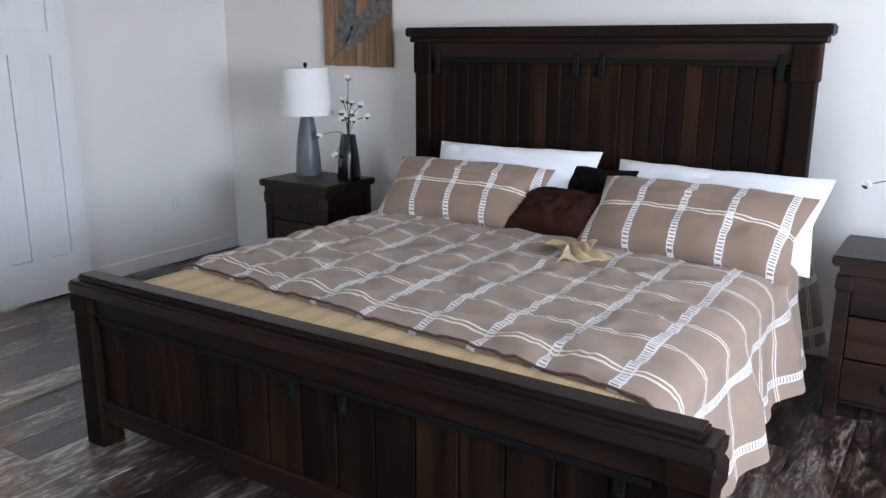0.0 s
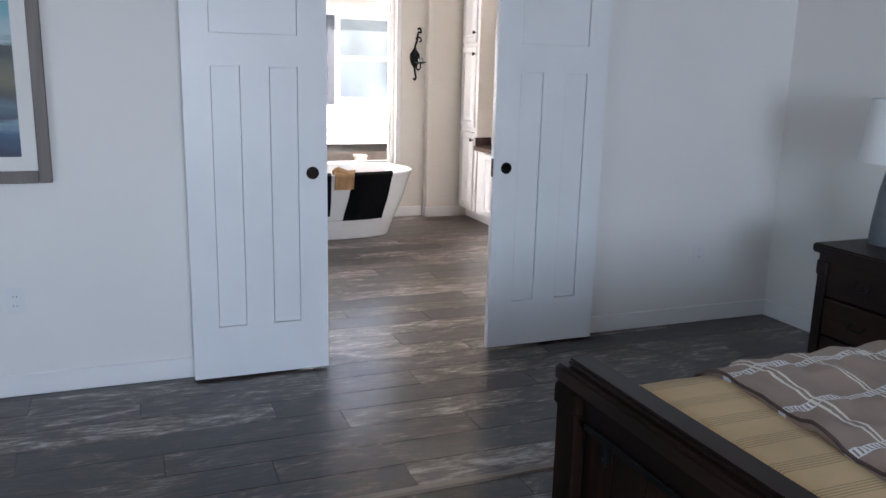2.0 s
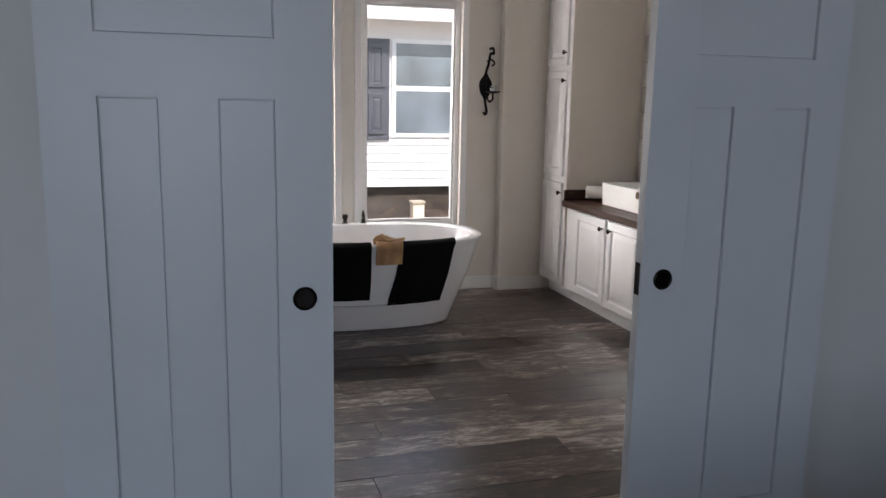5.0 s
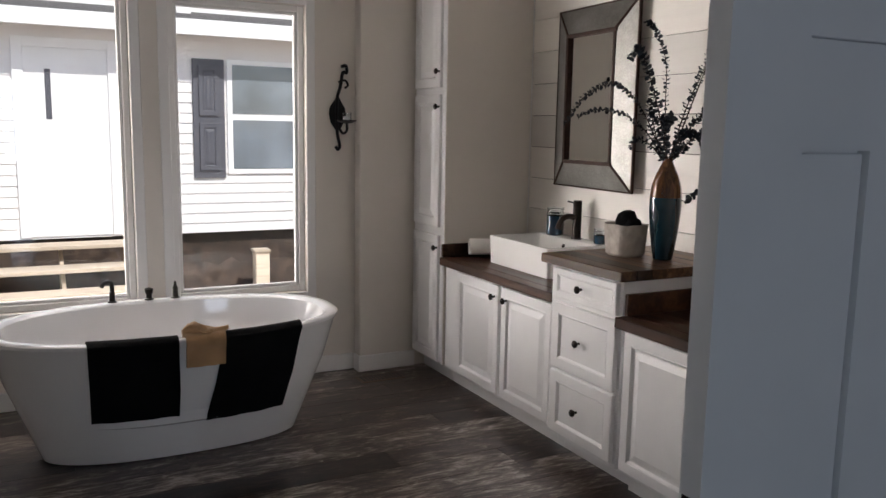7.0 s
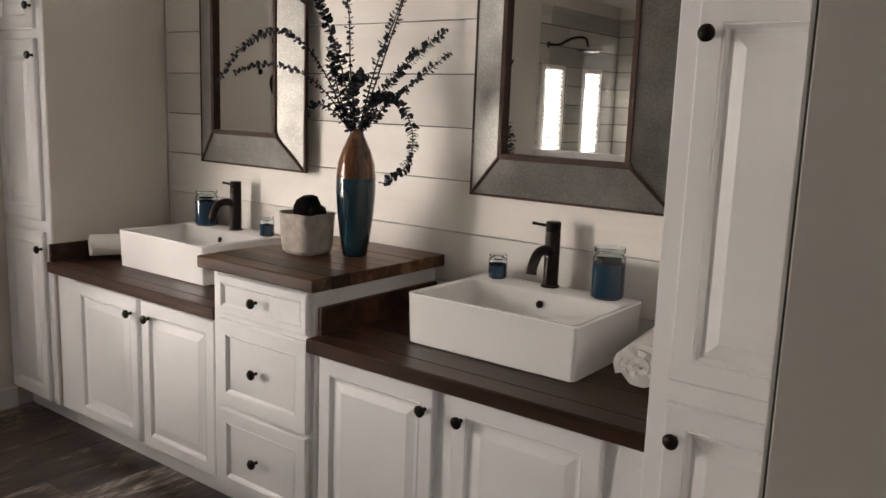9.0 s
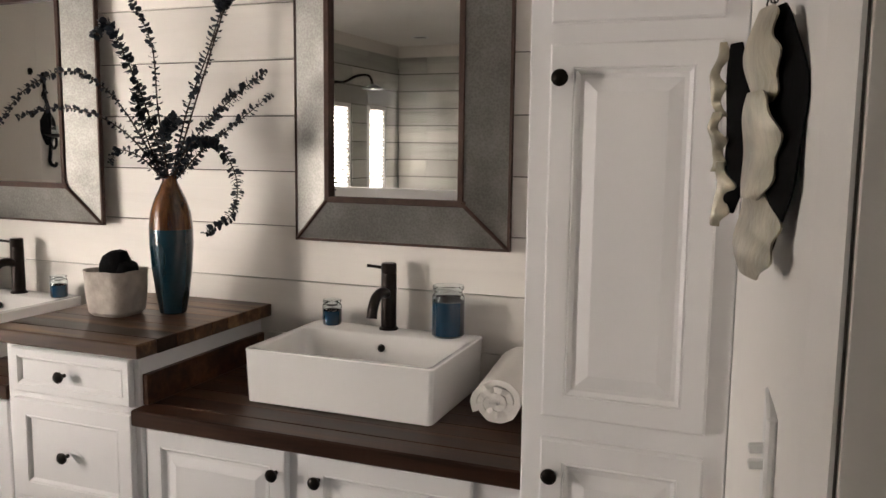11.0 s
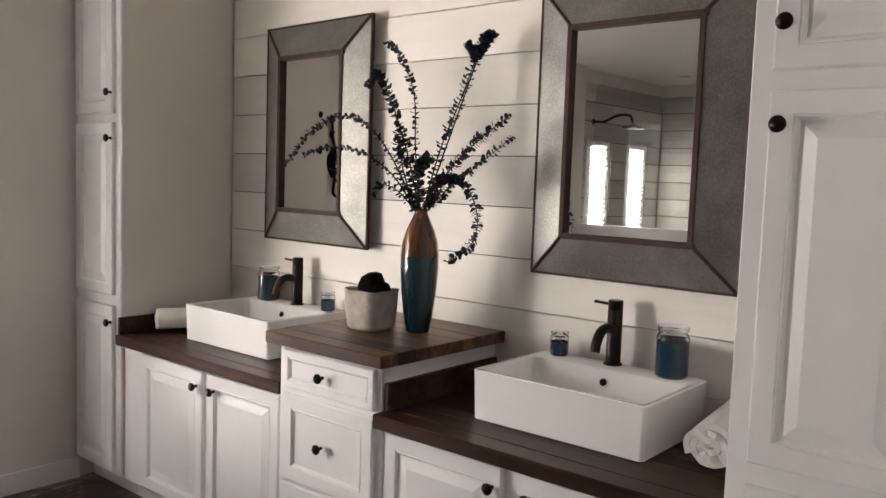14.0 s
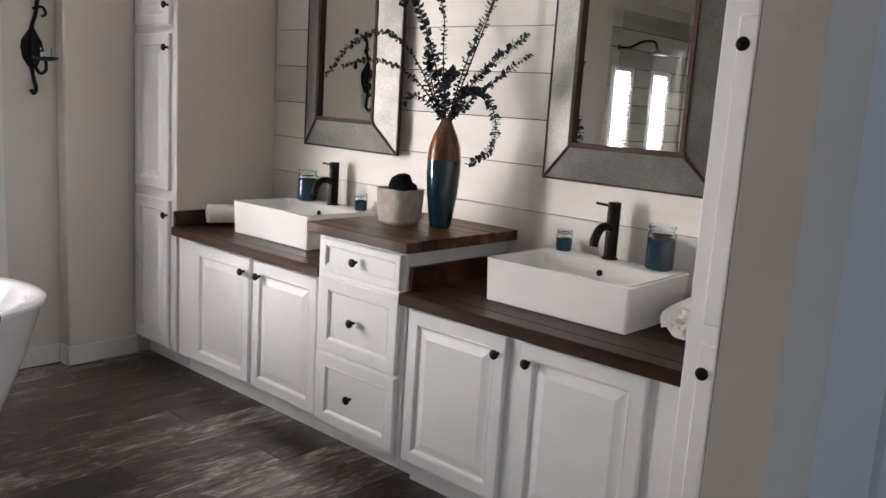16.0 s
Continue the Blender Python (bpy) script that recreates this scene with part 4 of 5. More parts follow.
def tub_towel(y0, y1, drop, skew, material, name, label, off=0.004, n=16, inner=0.10):
    t = thing(name, (TX + 0.44, (y0 + y1) / 2, 0.579), label, "towel")
    ym = (y0 + y1) / 2

    def half_x(y, z):
        """The tub's outer half depth at that height, where its wall stands at y."""
        for (a0, b0, z0), (a1, b1, z1) in zip(TUB[:6], TUB[1:7]):
            if z0 <= z <= z1:
                f = (z - z0) / (z1 - z0)
                a, b = a0 + f * (a1 - a0), b0 + f * (b1 - b0)
                break
        else:
            a, b = TUB[6][0], TUB[6][1]
        q = min(0.999, abs(y - TY) / b)
        return a * (1 - q ** 2.35) ** (1 / 2.35)

    def fn(u, v):
        y = y0 + u * (y1 - y0)
        s = v * (inner + 0.03 + drop)
        yy = y + skew * max(0.0, s - inner - 0.06)
        rip = 0.004 * math.sin(u * 17 + v * 3) * v + 0.003 * noise.noise(Vector((u * 5, v * 6, y)))
        if s < inner:
            x, z = half_x(y, 0.56) - 0.062, 0.579 - 0.01 - (inner - s) * 0.95 + 0.006
        elif s < inner + 0.06:
            f = (s - inner) / 0.06
            x, z = half_x(y, 0.56) - 0.062 + 0.068 * f, 0.584 + 0.008 * math.sin(math.pi * f)
        else:
            z = 0.580 - (s - inner - 0.06)
            x = half_x(yy, max(z, 0.02)) + 0.012
        return (x + off + rip + TX - (TX + 0.44), yy - ym, z - 0.579)
    part("cloth", sheet(n, 34, fn, 0.010), material, t, "", True)
    return t


tub_towel(1.765, 2.105, 0.385, 0.03, BLACKCLOTH, "bath_towel", "folded black towel hanging over the tub rim")
tub_towel(2.290, 2.640, 0.43, -0.15, BLACKCLOTH, "bath_towel", "folded black towel hanging over the tub rim")
tan_cloth = tub_towel(2.130, 2.290, 0.15, 0.02, TAN, "hand_cloth", "tan cloth tied over the tub rim", 0.008, 12, 0.05)
rings = []
for k in range(15):
    f = k / 14
    r = 0.034 * math.sin(math.pi * min(0.96, 0.10 + 0.88 * f)) ** 0.6
    rings.append([(-0.032 + 1.25 * r * w * math.cos(q), -0.085 + 0.185 * f, 0.020 + 0.012 * math.sin(f * 7) + 0.8 * r * w * math.sin(q))
                  for q in [2 * math.pi * c / 16 for c in range(16)] for w in [1 + 0.45 * noise.noise(Vector((3 * math.cos(q), f * 6, 2 * math.sin(q))))]])
part("knot", loft(rings), TAN, tan_cloth, "", True)


# ---- sconce ----
sc = thing("wall_sconce", (XO, 3.200, 1.314), "black wrought-iron candle sconce with a small candle", "sconce")
sc.scale = (1.08, 1.08, 1.08)
part("scroll_bar", tube(smooth_path([(0.02, 0.012, 0.43), (0.03, 0.035, 0.435), (0.03, 0.040, 0.40), (0.02, 0.022, 0.40), (0.012, 0.012, 0.33), (0.010, -0.005, 0.27), (0.012, -0.01, 0.18), (0.012, -0.005, 0.08), (0.018, 0.005, 0.02), (0.03, -0.01, 0.0), (0.03, -0.022, 0.015)], 8), 0.0085, 8), IRON, sc, "", True)
part("back_plate", loft([[(0.003 + k * 0.008, y * (1 - 0.15 * k), z) for y, z in ((0, 0.285), (0.02, 0.25), (0.042, 0.215), (0.046, 0.18), (0.03, 0.135), (0.012, 0.10), (-0.012, 0.10), (-0.04, 0.14), (-0.05, 0.185), (-0.045, 0.22), (-0.02, 0.255))] for k in (0, 1)]), IRON, sc)
part("arm", tube(smooth_path([(0.012, 0.0, 0.12), (0.05, 0.01, 0.085), (0.085, 0.02, 0.10), (0.085, 0.02, 0.138)], 6), 0.007, 8), IRON, sc, "", True)
part("curl", tube(smooth_path([(0.012, 0.0, 0.35), (0.03, 0.03, 0.36), (0.035, 0.045, 0.335), (0.025, 0.03, 0.32)], 6), 0.006, 8), IRON, sc, "", True)
part("drip_tray", moved(lathe([(0.006, 0), (0.03, 0.004), (0.052, 0.014), (0.053, 0.018), (0.02, 0.010), (0.002, 0.009)], 24), Matrix.Translation((0.085, 0.02, 0.136))), IRON, sc, "", True)
part("candle_glass", moved(lathe([(0.022, 0), (0.024, 0.004), (0.024, 0.045), (0.021, 0.045), (0.021, 0.006), (0.002, 0.005)], 20), Matrix.Translation((0.085, 0.02, 0.1465))), JARGLASS, sc, "clear glass cup", True)
part("candle", moved(lathe([(0.0205, 0.0065), (0.0205, 0.026), (0.002, 0.026)], 18), Matrix.Translation((0.085, 0.02, 0.1465))), PORCELAIN, sc, "white candle", True)


# ---- metal wall art by the door, light switches ----
def wall_x(y):
    return -4.149 - 0.07 * (y - 2.60)


art = thing("metal_wall_art", (wall_x(2.98), 2.98, 1.285), "layered silver and black metal leaf wall hanging", "wall art")


def leaf_plate(y0, y1, off0, off1, z0, length, material, name, scallop, seed):
    """A bent plate from y0, off0 metres out of the wall, to y1, off1 metres out; spread over the hanging's whole width."""
    y0, y1, off0, off1, scallop = 2.66 + (y0 - 2.805) * 1.76, 2.66 + (y1 - 2.805) * 1.76, off0 * 1.4, off1 * 1.4, scallop * 1.15
    def fn(u, v):
        round_end = math.sin(math.pi * min(1.0, 0.06 + 0.90 * v)) ** 0.45
        near = scallop * (0.5 + 0.5 * math.sin(v * 15 + seed))
        y = y0 + near + u * (y1 - y0 - near)
        y = (y0 + y1) / 2 + (y - (y0 + y1) / 2) * round_end
        off = off0 + (off1 - off0) * (y - y0) / (y1 - y0) + 0.006 * math.sin(math.pi * u) + 0.004 * math.sin(v * 6 + seed)
        return (wall_x(y) - wall_x(2.98) - off, y - 2.98, 0.02 + 0.60 * (z0 + v * length))
    part(name, sheet(8, 30, fn, 0.002), material, art, "silver leaf-shaped metal plate" if material is SILVERART else "blackened metal plate", True)


leaf_plate(2.805, 2.960, 0.004, 0.022, 0.05, 0.37, BLACKART, "back_plate", 0.012, 1.0)
leaf_plate(2.960, 3.010, 0.020, 0.038, 0.08, 0.33, BLACKART, "back_plate", 0.010, 2.0)
for a, b, o0, o1, z, ln, sd in ((2.820, 2.945, 0.012, 0.028, 0.000, 0.14, 0.6), (2.825, 2.940, 0.014, 0.028, 0.125, 0.17, 2.1), (2.830, 2.935, 0.014, 0.027, 0.275, 0.15, 4.0), (2.970, 3.010, 0.030, 0.044, 0.050, 0.13, 1.2), (2.980, 3.015, 0.036, 0.048, 0.160, 0.12, 3.0), (2.985, 3.015, 0.036, 0.048, 0.270, 0.15, 5.1)):
    leaf_plate(a, b, o0, o1, z, ln, SILVERART, "leaf_plate", 0.024, sd)
for k in (-0.06, -0.10):
    for j in range(32):
        a = [(0.0042 * math.cos(t), 0.0062 * math.sin(t)) for t in [2 * math.pi * q / 8 for q in range(9)]]
        tilt = 0 if j % 2 else 1
        pts = [(-0.014 - 0.07 * k + (p if tilt else 0), k + (0 if tilt else p), 0.262 + 0.0095 * j + q) for p, q in a]
        part("chain_link", tube(pts, 0.0011, 5), IRON, art)
part("hook", tube([(0.012, -0.06, 0.569), (-0.010, -0.06, 0.560)], 0.003, 6), IRON, art)
part("hook", tube([(0.014, -0.10, 0.569), (-0.007, -0.10, 0.560)], 0.003, 6), IRON, art)
sw = thing("light_switch", (wall_x(2.80), 2.80, 1.12), "white double toggle light switch", "switch")
part("plate", solid(-0.006, 0.004, -0.058, 0.058, -0.058, 0.058, 0.003), PLASTIC, sw)
for k in (-0.023, 0.023):
    part("toggle", moved(solid(-0.020, -0.004, k - 0.004, k + 0.004, -0.004, 0.006, 0.0015), Matrix.Rotation(radians(-8), 4, "Y")), PLASTIC, sw)

can = thing("recessed_light", (-7.25, -0.40, H), "small round white recessed ceiling light", "ceiling light")
part("trim_ring", lathe([(0.085, 0.0), (0.083, -0.006), (0.062, -0.008), (0.058, -0.003)], 28, False, False), PLASTIC, can, "", True)
part("lens", lathe([(0.059, -0.0035), (0.002, -0.0045)], 28, False, True), PORCELAIN, can, "", True)

reg = thing("floor_register", (-7.495, 3.37, 0.0), "brown metal floor vent register", "vent")
part("rim", solid(-0.062, 0.062, -0.135, 0.135, 0.0002, 0.004, 0.0015), VENT, reg)
for k in range(11):
    part("slat", solid(-0.045, 0.045, -0.115 + k * 0.0225, -0.103 + k * 0.0225, 0.004, 0.0065, 0), SLOT, reg)


# ---- shower end of the bathroom, seen in the mirrors ----
gp = thing("shower_screen", (-6.35, 0.52, 0.0), "clear shower glass on a low white wall", "shower screen")
part("pony_wall", solid(-1.47, 0.0, -0.05, 0.05, 0.0, 1.11, 0.004), TRIM, gp, "white low wall")
pg = part("glass_panel", solid(-1.45, -0.02, -0.004, 0.004, 1.111, 1.95, 0), GLASS, gp)
pg.visible_shadow = False
sh = thing("shower_fixture", (-7.71, 0.30, 1.98), "dark bronze curved shower arm and head", "shower head")
part("arm", tube(smooth_path([(0, 0, 0), (0.08, -0.02, 0.0), (0.18, -0.05, 0.05), (0.28, -0.08, 0.05), (0.31, -0.09, -0.02)], 6), 0.011, 10), BRONZE, sh, "", True)
part("rose", lathe([(0.02, 0.03), (0.09, 0.0), (0.09, -0.012), (0.002, -0.012)], 24), BRONZE, sh, "", True, Matrix.Translation((0.315, -0.09, -0.05)))
part("flange", moved(lathe([(0.03, 0), (0.028, 0.01), (0.002, 0.011)], 18), Matrix.Rotation(radians(90), 4, "Y") @ Matrix.Translation((0, 0, -0.03))), BRONZE, sh, "", True)
for y0, y1 in ((-0.625, -0.355), (0.045, 0.315)):
    blind = thing("window_blind", (-7.716, (y0 + y1) / 2, 0.98), "white slatted blind half open in shower window", "blind", "shower window blinds")
    hw = (y1 - y0) / 2
    part("head_rail", solid(-0.016, 0.016, -hw, hw, 0.800, 0.830, 0.003), TRIM, blind)
    part("bottom_rail", solid(-0.014, 0.014, -hw, hw, 0.0, 0.016, 0.003), TRIM, blind)
    for k in range(21):
        slat = solid(-0.0125, 0.0125, -hw + 0.004, hw - 0.004, -0.0009, 0.0009, 0)
        part("slat", moved(slat, Matrix.Translation((0, 0, 0.040 + 0.0365 * k)) @ Matrix.Rotation(radians(52), 4, "Y")), TRIM, blind)
    for cy in (-hw * 0.6, hw * 0.6):
        part("cord", tube([(0.0, cy, 0.01), (0.0, cy, 0.81)], 0.0012, 6), TRIM, blind)


# ---- outside: ground, neighbour's house ----
setting("ground", solid(-900, 900, -900, 900, -1.05, -0.75, 0), SOIL, "dry bare soil ground", "ground")
HX = -12.5
house = thing("neighbour_house", (HX, 3.13, -0.75), "pale sided single-storey house with grey shutters", "house")


def hp(name, bx, material, parent=house, label="", bev=0.004):
    x0, x1, y0, y1, z0, z1 = bx
    return part(name, solid(x0 - HX, x1 - HX, y0 - 3.0, y1 - 3.0, z0 + 0.75, z1 + 0.75, bev), material, parent, label)


hp("core_wall", (HX - 5.0, HX - 0.03, -4.0, 12.0, 0.25, 2.75), SIDING)
hp("skirting", (HX - 5.0, HX - 0.10, -4.0, 12.0, -0.75, 0.25), EARTHBANK, house, "dark shaded skirting under the house")
roof = loft([[(x - HX, y - 3.0, z + 0.75) for x, z in ((HX + 0.35, 2.42), (HX + 0.35, 2.50), (HX - 2.5, 3.55), (HX - 5.3, 2.50), (HX - 5.3, 2.42))] for y in (-4.3, 12.3)])
part("roof", roof, ROOFING, house, "grey shingle roof")
hp("fascia", (HX + 0.33, HX + 0.37, -4.3, 12.3, 2.36, 2.52), EXTTRIM, house, "white fascia board")
hp("soffit", (HX - 0.03, HX + 0.33, -4.3, 12.3, 2.40, 2.42), EXTTRIM, house, "white soffit", 0)
win = hp("window", (HX - 0.03, HX + 0.02, 3.50, 4.36, 0.90, 2.16), EXTTRIM, house, "white double-hung window")
for z0, z1 in ((0.96, 1.50), (1.57, 2.10)):
    part("pane", solid(0.012, 0.026, 0.56, 1.30, z0 + 0.75, z1 + 0.75, 0), GLASS_DARK, win)
shut = hp("shutter", (HX, HX + 0.03, 3.13, 3.47, 0.86, 2.15), SHUTTER, house, "slate grey panelled shutter")
for z0, z1 in ((0.94, 1.46), (1.54, 2.08)):
    part("raised_panel", moved(raised_front(0.22, z1 - z0), Matrix.Translation((0.032, 3.19 - 3.0, z0 + 0.75)) @ Matrix.Rotation(radians(90), 4, "Z")), SHUTTER, shut)
shut2 = hp("shutter", (HX, HX + 0.03, 4.39, 4.73, 0.86, 2.15), SHUTTER, house, "slate grey panelled shutter")
door = hp("entry_door", (HX - 0.02, HX + 0.015, 1.50, 2.28, 0.27, 2.18), EXTTRIM, house, "white exterior door with a narrow window slot")
part("lite", solid(0.014, 0.020, 1.69 - 3, 1.745 - 3, 2.22, 2.72, 0), SHUTTER, door)
bm = bmesh.new()
for a, b, c, d in ((1.40, 1.50, 0.27, 2.28), (2.28, 2.38, 0.27, 2.28), (1.50, 2.28, 2.18, 2.28)):
    solid(0.0, 0.035, a - 3.0, b - 3.0, c + 0.75, d + 0.75, 0.003, 1, bm)
part("door_casing", bm, EXTTRIM, house)
hp("vent_box", (HX, HX + 0.05, 2.98, 3.13, 2.40, 2.66), SIDING, house, "pale vent box")

steps = thing("wooden_steps", (HX + 0.02, 1.88, -0.75), "raw lumber entry steps and landing", "steps")
for k in range(5):
    part("tread", solid(0.10 + 0.30 * k, 0.42 + 0.30 * k, -0.75, 0.75, 0.94 - 0.19 * k, 0.98 - 0.19 * k, 0.004), DECKWOOD, steps)
for y in (-0.72, 0.0, 0.72):
    part("stringer", loft([[(x, y + s, z) for x, z in ((0.08, 0.0), (0.08, 0.93), (1.6, 0.13), (1.6, 0.0))] for s in (-0.019, 0.019)]), DECKWOOD, steps)
post = thing("lumber_post", (HX + 1.1, 3.70, -0.75), "short raw lumber post", "post")
part("shaft", solid(-0.07, 0.07, -0.07, 0.07, 0, 0.92, 0.006), DECKWOOD, post)
part("cap", solid(-0.085, 0.085, -0.085, 0.085, 0.92, 0.95, 0.006), DECKWOOD, post)
bank = thing("earth_bank", (HX + 0.35, 5.0, -0.75), "dark clumped earth bank under the house", "earth", kind="stuff")
part("clods", sheet(60, 12, lambda u, v: (0.25 + 0.5 * (1 - v) + 0.12 * noise.noise(Vector((u * 30, v * 5, 0))), -2.4 + u * 5, -0.02 + v * 0.78 + 0.06 * noise.noise(Vector((u * 36, v * 6, 3))))), EARTHBANK, bank)


# ---- bed ----
BX0, BX1 = -2.163, 0.165
BC = (BX0 + BX1) / 2
FY = 1.650
bed = thing("bed", (BC, FY, 0), "dark distressed wood king panel bed", "bed")
hw = (BX1 - BX0) / 2
fb = solid(-hw, hw, 0.0, 0.120, 0.598, 0.650, 0.010, 2)
footboard = part("footboard_cap", fb, CAPWOOD, bed, "dark rail with a satin finish", True)
part("cap_step", solid(-hw + 0.035, hw - 0.035, 0.022, 0.098, 0.650, 0.672, 0.007, 2), CAPWOOD, footboard, "", True)
for s in (-1, 1):
    part("foot_post", solid(s * (hw - 0.055) - 0.05, s * (hw - 0.055) + 0.05, 0.012, 0.108, 0.0, 0.598, 0.005), BEDWOOD, bed)
    part("post_bracket", solid(s * (hw - 0.055) - 0.062, s * (hw - 0.055) + 0.062, 0.004, 0.116, 0.525, 0.598, 0.012), BEDWOOD, bed)
part("foot_rail", solid(-hw + 0.10, hw - 0.10, 0.030, 0.085, 0.520, 0.598, 0.004), BEDRAIL, bed)
part("foot_bottom_rail", solid(-hw + 0.10, hw - 0.10, 0.030, 0.085, 0.105, 0.185, 0.004), BEDRAIL, bed)
nb = 15
for k in range(nb):
    a, b = -hw + 0.105 + (2 * hw - 0.21) * k / nb, -hw + 0.105 + (2 * hw - 0.21) * (k + 1) / nb
    part("foot_plank", solid(a + 0.001, b - 0.001, 0.045, 0.072, 0.18, 0.525, 0.004), BEDWOOD, bed)
part("foot_track", solid(-hw + 0.14, hw - 0.14, 0.020, 0.030, 0.505, 0.525, 0.002), BEDIRON, bed, "black iron track strip")
for k in (-hw + 0.22, -0.10, 0.10, hw - 0.22):
    part("strap", solid(k - 0.015, k + 0.015, 0.030, 0.046, 0.44, 0.52, 0.003), BEDIRON, bed, "black iron strap")
    part("rivet", moved(lathe([(0.010, 0), (0.008, 0.004), (0.001, 0.006)], 12), Matrix.Translation((k, 0.030, 0.46)) @ Matrix.Rotation(radians(90), 4, "X")), BEDIRON, bed)
HB = 2.28
hx0, hx1 = -2.260 - BC, -0.030 - BC
part("headboard_cap", solid(hx0, hx1, HB - 0.03, HB + 0.11, 1.526, 1.578, 0.008, 2), BEDRAIL, bed)
part("cap_moulding", solid(hx0 + 0.02, hx1 - 0.02, HB - 0.012, HB + 0.10, 1.496, 1.526, 0.006), BEDRAIL, bed)
for k in (hx0 + 0.10, hx1 - 0.10):
    part("head_post", solid(k - 0.05, k + 0.05, HB, HB + 0.09, 0.0, 1.496, 0.005), BEDWOOD, bed)
    part("post_block", solid(k - 0.058, k + 0.058, HB - 0.006, HB + 0.095, 1.326, 1.496, 0.006), BEDWOOD, bed)
nb = 24
xa, xb = hx0 + 0.15, hx1 - 0.15
for k in range(nb):
    a, b = xa + (xb - xa) * k / nb, xa + (xb - xa) * (k + 1) / nb
    part("head_plank", solid(a + 0.001, b - 0.001, HB + 0.030, HB + 0.06, 0.30, 1.401, 0.005), BEDWOOD, bed)
part("head_track_board", solid(xa, xb, HB + 0.015, HB + 0.055, 1.401, 1.496, 0.004), BEDRAIL, bed)
part("head_track", solid(xa + 0.03, xb - 0.03, HB + 0.004, HB + 0.015, 1.391, 1.418, 0.002), BEDIRON, bed, "black iron track strip")
for k in (xa + 0.05, (xa + xb) / 2 - 0.07, (xa + xb) / 2 + 0.07, xb - 0.05):
    part("strap", solid(k - 0.016, k + 0.016, HB - 0.002, HB + 0.030, 1.326, 1.446, 0.004), BEDIRON, bed, "black iron strap")
for s in (-1, 1):
    k = s * (hw - 0.185) - 0.04
    part("side_rail", solid(k - 0.018, k + 0.018, 0.11, HB, 0.20, 0.38, 0.004), BEDRAIL, bed)

mat_ob = thing("mattress", (BC - 0.04, FY + 1.18, 0.28), "thick mattress with white sheet", "mattress")
part("body", solid(-0.965, 0.965, -1.04, 1.05, 0.0, 0.335, 0.07, 4), SHEET, mat_ob, "", True)
part("slat_base", solid(-0.95, 0.95, -1.03, 1.04, -0.08, -0.001, 0.004), BEDRAIL, mat_ob)


def bed_z(u, v, f):
    return 0.018 * f * (noise.noise(Vector((u * 9, v * 9, 1))) + 0.6 * noise.noise(Vector((u * 24, v * 20, 4))) + 0.35 * noise.noise(Vector((u * 44 + v * 18, v * 22, 9))))


def quilt(name, y0, y1, drop, top, material, label, nu=110, nv=80, seed=0.0, round_r=0.09, slant=0.0, rough=1.0, slant_far=0.0, binding=None):
    """A cover across the bed from y0 to y1 hanging by drop at both sides."""
    q = thing(name, (BC - 0.04, FY, 0.0), label, "bedding")
    half = 0.985
    total = 2 * (half + drop)

    def fn(u, v):
        s = (u - 0.5) * total
        ys = y0 + slant * (u - 0.5)
        y = ys + v * (y1 + slant_far * (u - 0.5) - ys)
        a = abs(s)
        r = round_r
        puff = bed_z(u * 2 + seed, v * 2, rough) + 0.011 * rough * abs(math.sin(math.pi * v * (y1 - y0) / 0.205)) * abs(math.sin(math.pi * s / 0.222))
        if a < half - r:
            x, z = a, top + puff
        elif a < half - r + r * math.pi / 2:
            t = (a - half + r) / r
            x, z = half - r + (r + 0.055) * math.sin(t) + 0.4 * puff, top - r + r * math.cos(t) + puff * 0.6
        else:
            h = a - (half - r + r * math.pi / 2)
            wave = 0.035 * math.sin(y * 9.0 + seed) * min(1, h / 0.2) + 0.02 * math.sin(y * 21 + 1.3) * min(1, h / 0.2)
            x, z = half + 0.055 + 0.20 * h + wave * 0.9 + 0.3 * puff, top - r - h * 0.97
        sag = -0.012 * (1 - v) if v < 0.06 else 0.0
        return (math.copysign(x, s), y, z + sag)
    part("cover", sheet(nu, nv, fn, 0.014, lambda u, v: ((u - 0.5) * total, y0 + v * (y1 - y0))), material, q, "", True)
    if binding:
        edge = [Vector(fn(k / 80, 0.0)) + Vector((0, -0.004, 0.006)) for k in range(81)]
        part("binding", tube(edge, 0.005, 6), binding, q, "dark brown edge binding", True)
    return q


quilt("comforter", 0.30, 2.19, 0.42, 0.655, PLAID, "taupe comforter with white ladder-stitch plaid, loosely spread", slant=-0.30, binding=BINDING)
quilt("throw_blanket", 0.125, 0.40, 0.06, 0.630, THROW, "mustard woven throw blanket across the foot", 90, 18, 3.0, rough=0.15, slant_far=-0.30)
skirt = thing("bed_skirt", (BX0 + 0.11, FY + 0.12, 0.10), "black fabric hanging at the bed's foot corner", "fabric")
part("fold", sheet(10, 10, lambda u, v: (-0.07 * (1 - v) - 0.02 * math.sin(u * 9), 0.02 + u * 0.30, v * 0.34 - 0.10 * u * (1 - v)), 0.008), BLACKCLOTH, skirt, "", True)


